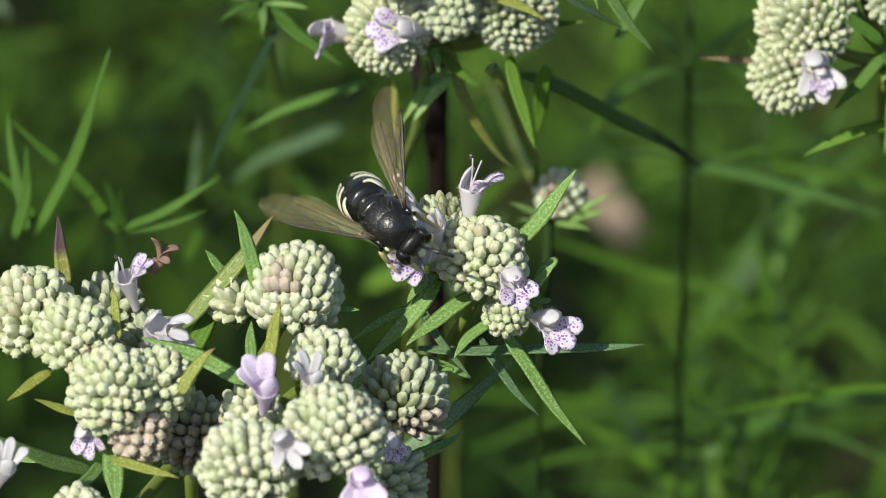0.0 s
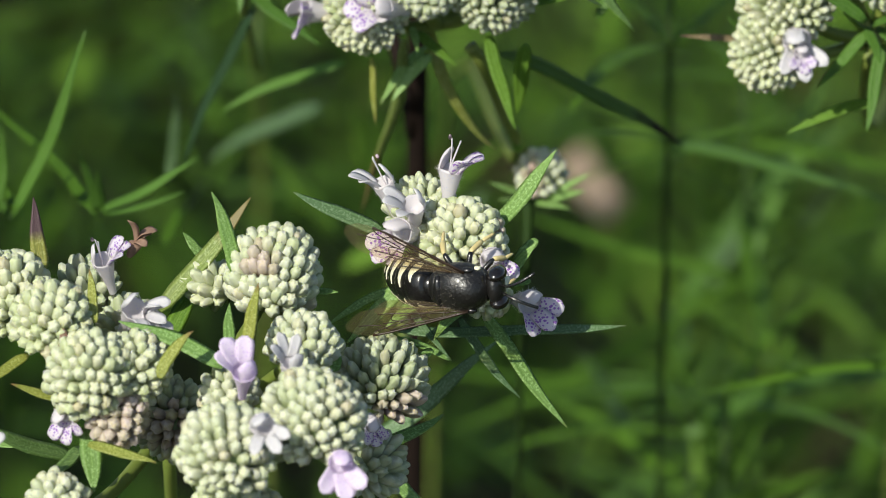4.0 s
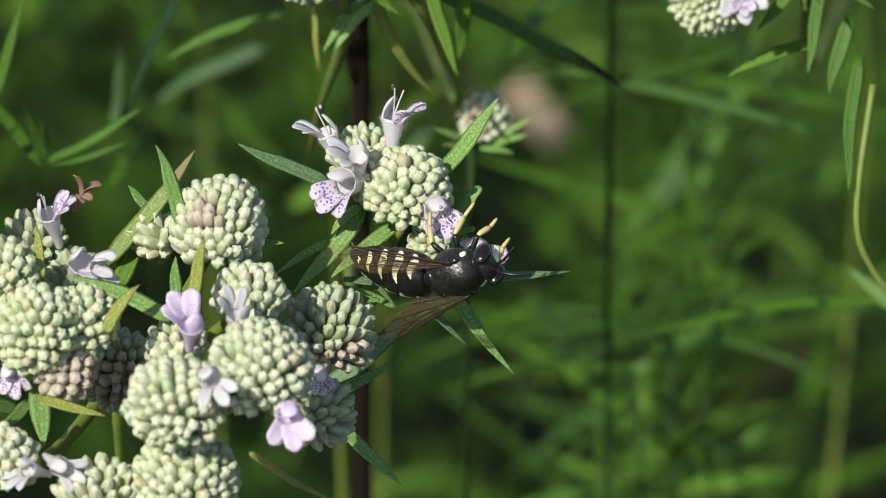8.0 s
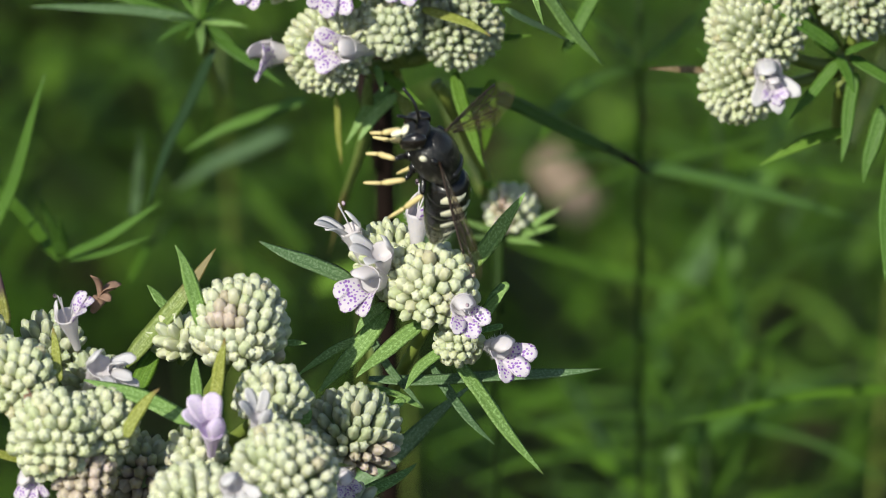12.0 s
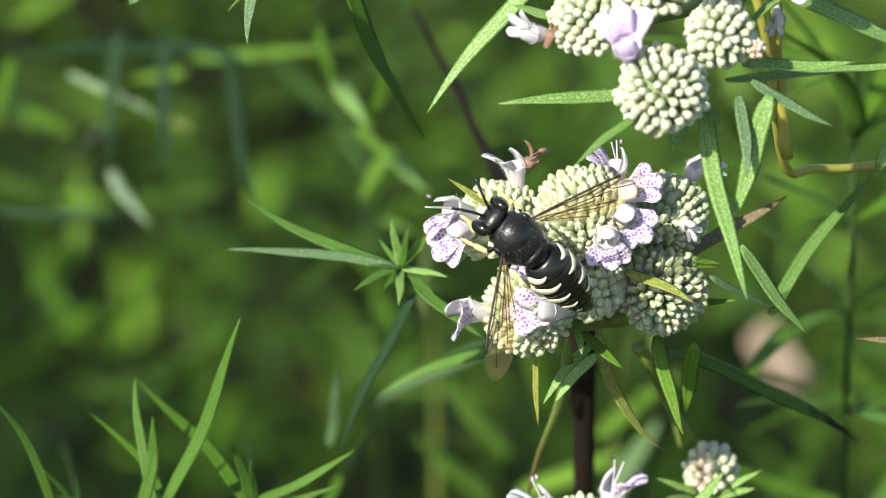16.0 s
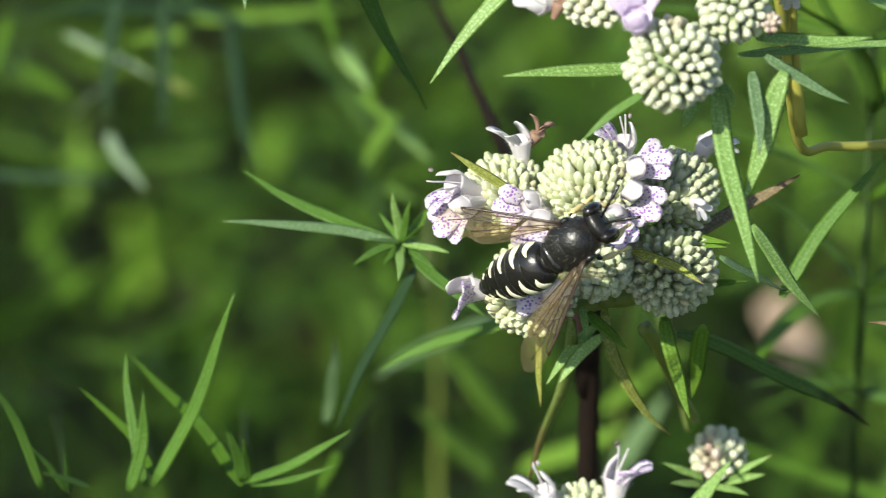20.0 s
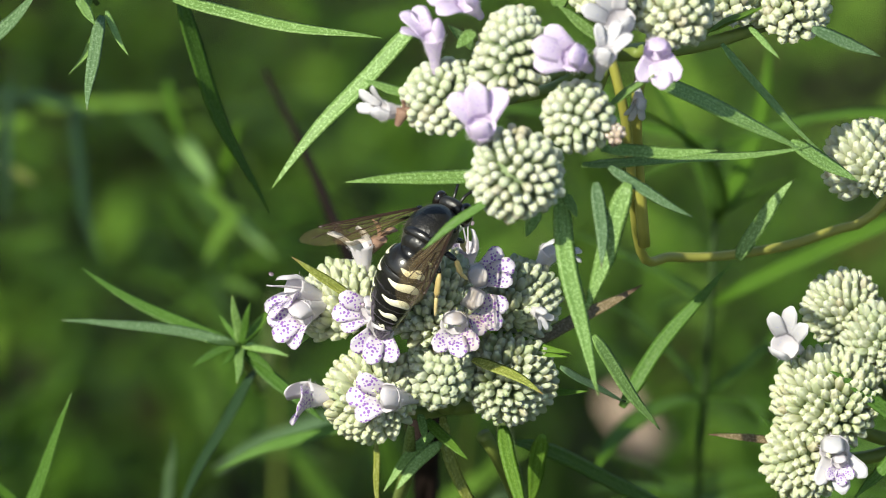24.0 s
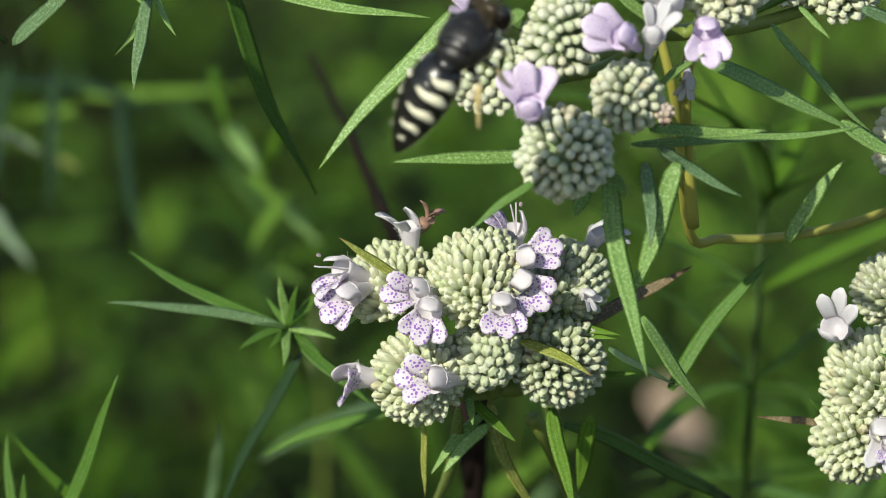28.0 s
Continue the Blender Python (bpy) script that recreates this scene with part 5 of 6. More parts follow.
def back_foliage():
    """The far and low thicket, one mass of narrow leaves, and an unseen shading bed."""
    rnd, soft = random.Random(5), random.Random(6)
    verts, faces = [], []
    for i in range(56000):
        y = rnd.uniform(0.9, 3.6)
        x = rnd.uniform(-1.7, 1.7)
        z = rnd.uniform(0.0, 1.0) ** 1.4 * min(0.6, max(0.06, 0.92 - 0.5 * y))
        if i >= 46000:
            # a tall dense bed out of view, added sunward to throw shade
            y = rnd.uniform(0.1, 1.9)
            x = rnd.uniform(-0.75, -0.21) - 0.1 * y
            z = max(0.03, 0.95 - 0.53 * y + rnd.uniform(-0.12, 0.36))
        elif i >= 36000:
            # the low growth round the feet of the flowering plants
            y, z = rnd.uniform(-0.45, 0.95), rnd.uniform(0.0, 0.36)
        # the bed thins out towards its borders
        if abs(x) > 1.2:
            x += soft.gauss(0, 0.3)
        if y > 3.0 or y < -0.2:
            y += math.copysign(abs(soft.gauss(0, 0.25)), y)
        if i >= 46000 and x < -0.6:
            x -= abs(soft.gauss(0, 0.14))
        ln, wd = rnd.uniform(0.025, 0.06), rnd.uniform(0.0018, 0.0042)
        d = Vector((rnd.gauss(0, 1), rnd.gauss(0, 1), rnd.uniform(-0.2, 1.6))).normalized()
        s = d.cross(Vector((rnd.gauss(0, 1), rnd.gauss(0, 1), rnd.gauss(0, 1)))).normalized()
        n = d.cross(s) * 0.0004
        o, c = len(verts), Vector((x, y, z))
        verts += [c - s * wd * 0.4, c + s * wd * 0.4, c + d * ln * 0.4 + s * wd + n, c + d * ln * 0.4 - s * wd + n, c + d * ln - Vector((0, 0, ln * 0.15)), c + d * ln * 0.4 - n * 2]
        faces += [(o, o + 1, o + 2, o + 3), (o + 3, o + 2, o + 4), (o, o + 3, o + 5), (o + 1, o + 5, o + 2), (o, o + 5, o + 1), (o + 3, o + 4, o + 5), (o + 2, o + 5, o + 4)]
    m, n, l, b = material("thicket", 0.6, 0.2)
    g = n.new("ShaderNodeNewGeometry")
    r = ramp(n, ((0.0, (0.055, 0.036, 0.014)), (0.2, (0.03, 0.05, 0.007)), (0.6, (0.06, 0.14, 0.012)), (1.0, (0.19, 0.35, 0.034))))
    l.new(g.outputs["Random Per Island"], r.inputs[0])
    l.new(r.outputs[0], b.inputs["Base Color"])
    ob = new("thicket", mesh_of("thicket", verts, faces, m, False))
    tagged(ob, "dense dark green thicket of narrow mint leaves, with an added unseen shading bed", "foliage", kind="stuff")


back_foliage()

# ---- the wasp: x forward, y to its left, z up its back, origin at the waist ----
def chitin(name, colour, rough, relief, coat=0.0):
    m, n, l, b = material(name, rough, 0.5)
    t, u = tex(n, l, 3800, detail=2), tex(n, l, 500)
    l.new(mix(n, l, u.outputs["Fac"], colour, tuple(c * 1.9 + 0.004 for c in colour)), b.inputs["Base Color"])
    b.inputs["Coat Weight"].default_value = coat
    b.inputs["Coat Roughness"].default_value = 0.15
    bump(n, l, b, t.outputs["Fac"], relief, 0.00012)
    return m


def wing_material():
    m, n, l, b = material("wing_membrane", 0.3, 0.2)
    t = tex(n, l, 700)
    l.new(mix(n, l, t.outputs["Fac"], (0.42, 0.34, 0.22), (0.3, 0.23, 0.14)), b.inputs["Base Color"])
    clear = n.new("ShaderNodeBsdfTransparent")
    clear.inputs[0].default_value = (0.955, 0.925, 0.86, 1)
    ms = n.new("ShaderNodeMixShader")
    tc = n.new("ShaderNodeTexCoord")
    sep = n.new("ShaderNodeSeparateXYZ")
    l.new(tc.outputs["Object"], sep.inputs[0])
    thin = n.new("ShaderNodeMapRange")      # a little denser at the root
    for key, value in (("From Min", -0.0125), ("From Max", -0.001), ("To Min", 0.05), ("To Max", 0.085)):
        thin.inputs[key].default_value = value
    l.new(sep.outputs[0], thin.inputs["Value"])
    l.new(thin.outputs["Result"], ms.inputs[0])
    l.new(clear.outputs[0], ms.inputs[1])
    l.new(b.outputs[0], ms.inputs[2])
    l.new(ms.outputs[0], n["Material Output"].inputs[0])
    bump(n, l, b, t.outputs["Fac"], 0.4, 0.0002)
    return m


BLACK = chitin("chitin_black", (0.0055, 0.005, 0.0048), 0.27, 0.18, 0.15)
DULL = chitin("chitin_dull_black", (0.0055, 0.005, 0.0045), 0.36, 0.55, 0.12)
EYE = chitin("eye_dark", (0.005, 0.0035, 0.003), 0.14, 0.25, 0.5)
CREAM = plain("cream_band", (0.77, 0.75, 0.58), 0.45, 0.4, (0.70, 0.67, 0.48), 1500)
YELLOW = plain("leg_yellow", (0.64, 0.55, 0.27), 0.45, 0.4, (0.54, 0.41, 0.17), 900)
MEMBRANE = wing_material()
HAIR = plain("grey_hair", (0.2, 0.18, 0.14), 0.6)
VEIN = plain("wing_vein", (0.035, 0.018, 0.009), 0.4)


def lump(name, mat, c, r, seg=20, rows=14):
    me = ball_mesh(name, mat, r[0] * 0.001, r[1] * 0.001, r[2] * 0.001, seg, rows)
    for v in me.vertices:
        v.co += Vector(c) * 0.001
    return me


ABDOMEN = ((0.0, 1.2), (0.3, 1.7), (0.9, 2.15), (1.8, 2.42), (3.2, 2.55), (4.8, 2.46), (6.4, 2.2), (8.0, 1.76), (9.4, 1.22), (10.5, 0.62), (11.1, 0.12))


def abdomen_radius(s):
    for (a, ra), (b, rb) in zip(ABDOMEN, ABDOMEN[1:]):
        if s <= b:
            f = (s - a) / (b - a)
            f = f * f * (3 - 2 * f) * 0.35 + f * 0.65
            return ra + (rb - ra) * f
    return 0.1


def abdomen_point(s, a, lift=0.0):
    """s back from the waist, a degrees from the midline of the back (+ to its left)."""
    r = abdomen_radius(s) + lift
    q = radians(a)
    return Vector((-s, r * math.sin(q), r * 0.9 * math.cos(q) - 0.012 * s * s)) * 0.001


def segment_mesh(s0, s1):
    """One tergite: a closed ring that overlaps the next one by a small step."""
    verts, faces, k = [], [], 24
    lines = [(s0, -0.05)] + [(s0 + (s1 - s0) * t, 0.0 + 0.06 * t) for t in (0.1, 0.35, 0.65, 0.9)] + [(s1 + 0.04, 0.04), (s1 + 0.02, -0.12)]
    for s, lift in lines:
        verts += [abdomen_point(min(s, 11.08), 360 * q / k, lift) for q in range(k)]
    for i in range(len(lines) - 1):
        for q in range(k):
            a, b = i * k + q, i * k + (q + 1) % k
            faces.append((a, a + k, b + k, b))
    return mesh_of("segment", verts, faces + [tuple(range(k)), tuple(reversed(range(len(verts) - k, len(verts))))], BLACK)


def band_mesh(s, long, a0, a1, side):
    """A cream tooth: broad at the flank, drawn to a point towards the midline."""
    verts, faces, n = [], [], 9
    for i in range(n):
        t = i / (n - 1)
        a = (a0 + (a1 - a0) * t) * side
        h = long * (0.12 + 0.88 * min(1.0, t * 1.9) ** 0.7) * (1.0 if t < 0.75 else 1.0 - 0.5 * ((t - 0.75) / 0.25) ** 2)
        c = s + 0.2 * t + 0.16 * math.sin(t * 7)
        for ss, lift in ((c - h * 0.5, 0.03), (c - h * 0.42, 0.085), (c + h * 0.42, 0.085), (c + h * 0.5, 0.03)):
            verts.append(abdomen_point(ss, a, lift + 0.03))
    for i in range(n - 1):
        for j in range(3):
            q = i * 4 + j
            faces.append((q, q + 1, q + 5, q + 4) if side < 0 else (q, q + 4, q + 5, q + 1))
    return mesh_of("band", verts, faces, CREAM)


def wing_mesh(name, length, width, side, back):
    """A membrane along -x from its root; leading edge outward (side), thin but closed."""
    verts, faces, n = [], [], 14
    for i in range(n):
        t = i / (n - 1)
        lead = 0.42 * width * math.sin(min(1, t * 1.15) * math.pi * 0.5) * (1 if t < 0.86 else 1 - 0.75 * ((t - 0.86) / 0.14) ** 2)
        trail = width * (0.06 + 0.6 * math.sin(t ** 0.85 * math.pi * 0.62) ** 1.3) * (1 if t < 0.8 else 1 - 0.72 * ((t - 0.8) / 0.2) ** 2)
        for f in (0.0, 0.33, 0.66, 1.0):
            yy = lead * (1 - f) - trail * f
            verts.append(Vector((-t * length, side * yy, 0.10 * math.sin(f * 9 + t * 5) * t + back)) * 0.001)
    m = len(verts)
    verts += [v - Vector((0, 0, 0.00002)) for v in verts]
    for i in range(n - 1):
        for j in range(3):
            q = i * 4 + j
            faces += [(q, q + 1, q + 5, q + 4), (m + q, m + q + 4, m + q + 5, m + q + 1)]
    return mesh_of(name, verts, faces, MEMBRANE)


def vein_mesh(length, width, side, lines, back):
    verts, faces = [], []
    for pts, r in lines:
        path = frames_along(curve_points([Vector((-x * length, side * y * width, back + 0.03)) * 0.001 for x, y in pts], 8), Vector((0, 0, 1)))
        v, f = rings(path, lambda i, t: [(0.85 * r * math.cos(q * math.tau / 5) * 0.001, 0.7 * r * math.sin(q * math.tau / 5) * 0.001) for q in range(5)])
        o = len(verts)
        verts += v
        faces += [tuple(a + o for a in g) for g in f]
    return mesh_of("venation", verts, faces, VEIN)


FORE = ((((0, 0.02), (0.3, 0.2), (0.62, 0.37), (0.8, 0.42)), 0.15), (((0, 0.0), (0.3, 0.12), (0.55, 0.2), (0.66, 0.36)), 0.09), (((0.0, -0.03), (0.25, -0.12), (0.5, -0.3), (0.72, -0.42)), 0.07),
        (((0.3, 0.1), (0.34, -0.05), (0.36, -0.22)), 0.065), (((0.5, 0.18), (0.54, 0.02), (0.62, -0.1), (0.6, -0.36)), 0.065), (((0.62, 0.36), (0.68, 0.2), (0.72, 0.05), (0.9, -0.05)), 0.065),
        (((0.8, 0.42), (0.76, 0.25), (0.62, 0.12), (0.54, 0.05)), 0.065), (((0.34, -0.05), (0.52, -0.02), (0.7, 0.0)), 0.065))
HIND = ((((0, 0.0), (0.35, 0.2), (0.7, 0.36)), 0.08), (((0, -0.02), (0.4, -0.05), (0.8, -0.1)), 0.065), (((0, -0.05), (0.35, -0.25), (0.6, -0.45)), 0.065))


def leg_mesh(pts, radii, mat):
    verts, faces = [], []
    for (a, b), (r0, r1) in zip(zip(pts, pts[1:]), radii):
        va, vb = Vector(a) * 0.001, Vector(b) * 0.001
        path = frames_along([va + (vb - va) * t for t in (0, 0.2, 0.5, 0.8, 1)], Vector((0.2, 0.3, 0.9)))
        v, f = rings(path, lambda i, t: [((r0 + (r1 - r0) * t) * (1 if 0 < i < 4 else 0.6) * math.cos(q * math.tau / 7) * 0.001, (r0 + (r1 - r0) * t) * (1 if 0 < i < 4 else 0.6) * math.sin(q * math.tau / 7) * 0.001) for q in range(7)])
        o = len(verts)
        verts += v
        faces += [tuple(x + o for x in g) for g in f]
    return mesh_of("leg", verts, faces, mat)


def build_wasp():
    w = thing("wasp", Vector((0, 0, 0)), "black sand wasp with cream bands, amber wings and yellow legs", "insect")
    part("thorax", lump("thorax", DULL, (2.9, 0, 0.05), (3.15, 2.6, 2.3), seg=24, rows=16), w)
    part("scutum", lump("scutum", DULL, (3.5, 0, 0.65), (2.2, 2.05, 1.8), seg=24, rows=14), w)
    part("scutellum", lump("scutellum", DULL, (0.45, 0, 0.1), (1.0, 1.75, 1.45)), w)
    part("collar", lump("collar", BLACK, (5.5, 0, 0.0), (0.5, 1.5, 1.1)), w)
    for s in (1, -1):
        part("wing_cap", lump("wing_cap", BLACK, (3.9, s * 2.2, 0.95), (0.65, 0.35, 0.4), seg=10, rows=6), w)
        part("shoulder_mark", lump("shoulder_mark", CREAM, (4.7, s * 2.1, 0.1), (0.45, 0.2, 0.4), seg=8, rows=6), w)
    head = part("head", lump("head", DULL, (6.5, 0, -0.05), (0.9, 2.0, 1.6)), w)
    for s in (1, -1):
        part("eye", lump("eye", EYE, (6.7, s * 1.5, 0.0), (1.0, 0.76, 1.5), seg=16, rows=10), head)
        part("antenna", tube_mesh("antenna", [Vector(q) * 0.001 for q in ((7.2, s * 0.4, 0.4), (8.0, s * 0.55, 1.0), (9.4, s * 1.1, 1.2), (10.9, s * 1.9, 0.7))], 0.15e-3, 0.17e-3, BLACK, 7, 14), head)
    part("face", lump("face", CREAM, (7.15, 0, -0.8), (0.38, 0.7, 0.55), seg=12, rows=8), head, label="cream face plate")
    part("labrum", lump("labrum", CREAM, (7.1, 0, -1.8), (0.32, 0.4, 0.8), seg=10, rows=8), head)
    abdomen = part("abdomen", lump("abdomen", BLACK, (-0.4, 0, 0), (0.9, 1.3, 1.15), seg=12, rows=8), w)
    for s0, s1 in ((0.35, 2.2), (2.15, 4.3), (4.25, 6.2), (6.15, 7.9), (7.85, 9.5), (9.45, 11.1)):
        part("segment", segment_mesh(s0, s1), abdomen)
    for s, ln, a0, a1 in ((1.3, 0.85, 30, 104), (3.0, 0.95, 14, 100), (5.0, 0.9, 15, 96), (6.9, 0.75, 18, 80), (8.6, 0.45, 28, 56)):
        for side in (1, -1):
            part("band", band_mesh(s, ln, a0, a1, side), abdomen)
    wings = []
    for s in (1, -1):
        root = part("wing", wing_mesh("wing", 12.8, 2.7, s, 0.0), w)
        part("venation", vein_mesh(12.8, 2.7, s, FORE, 0.0), root)
        hind = part("hind_wing", wing_mesh("hind_wing", 8.4, 1.8, s, -0.25), root, turn=pose(-0.0012, -0.0005 * s, 0, 0, 0, 6 * s))
        part("venation", vein_mesh(8.4, 1.8, s, HIND, -0.25), hind)
        wings.append(root)
        for hip, knee, ankle, toe, r in (((4.6, 0.9, -1.7), (5.7, 2.0, -2.6), (6.4, 1.4, -4.2), (6.9, 1.4, -5.4), 0.25),
                                         ((3.1, 1.1, -2.0), (3.3, 2.7, -2.7), (3.9, 2.9, -5.0), (4.8, 3.1, -6.6), 0.25),
                                         ((1.6, 1.1, -1.8), (0.6, 2.6, -2.3), (-0.2, 2.8, -4.8), (-0.7, 3.0, -7.0), 0.26)):
            q = [Vector((v[0], v[1] * s, v[2])) for v in (hip, knee, ankle, toe)]
            leg = part("leg", leg_mesh(q[1:], ((r * 1.1, r * 1.35), (0.24, 0.15)), YELLOW), w)
            part("thigh", leg_mesh(q[:2], ((r * 1.3, r * 1.1),), BLACK), leg, label="black thigh with a yellow knee")
            part("coxa", lump("coxa", BLACK, tuple(q[0]), (0.6, 0.55, 0.6), seg=10, rows=6), leg)
    # shield behind the scutum, its groove, and the sparse grey hairs of the thorax
    part("scutellum_bar", lump("scutellum_bar", BLACK, (0.85, 0, 1.2), (0.62, 1.8, 0.85), seg=16, rows=8), w)
    rnd, verts, faces = random.Random(4), [], []
    for i in range(420):
        a, b = rnd.uniform(-1.9, 1.9), rnd.uniform(0.3, 2.9)
        d = Vector((math.cos(b), math.sin(a) * math.sin(b), math.cos(a) * math.sin(b)))
        p = Vector((2.95, 0, 0.05)) + Vector((d.x * 3.03, d.y * 2.58, d.z * 2.28))
        t = d.orthogonal().normalized() * 0.018
        o = len(verts)
        verts += [(p + t) * 0.001, (p - t) * 0.001, (p + d.cross(t) * 1.2) * 0.001, (p + d * rnd.uniform(0.2, 0.45) + Vector((-0.25, rnd.uniform(-0.1, 0.1), 0))) * 0.001]
        faces += [(o, o + 1, o + 3), (o + 1, o + 2, o + 3), (o + 2, o, o + 3)]
    part("thorax_hair", mesh_of("thorax_hair", verts, faces, HAIR), w, label="sparse grey hairs on the thorax")
    return w, abdomen, wings


WASP, WASP_ABDOMEN, WASP_WINGS = build_wasp()


def stance(x, y, w, ahead, back):
    """The pose of the wasp: its waist in the plan, the way it faces, the way its back faces."""
    f, u = N(*ahead).normalized(), N(*back)
    u = (u - f * u.dot(f)).normalized()
    m = Matrix((f, u.cross(f), u)).transposed().to_4x4()
    return Matrix.Translation(V(x, y, w)) @ m


def wing_pose(side, sweep, lift):
    """A wing at its root: swept out from the body's line, lifted."""
    return pose(0.0037, side * 0.0021, 0.0014, 0, 0, -side * sweep) @ pose(0, 0, 0, side * -lift * 0.35, lift * 0.55, 0)


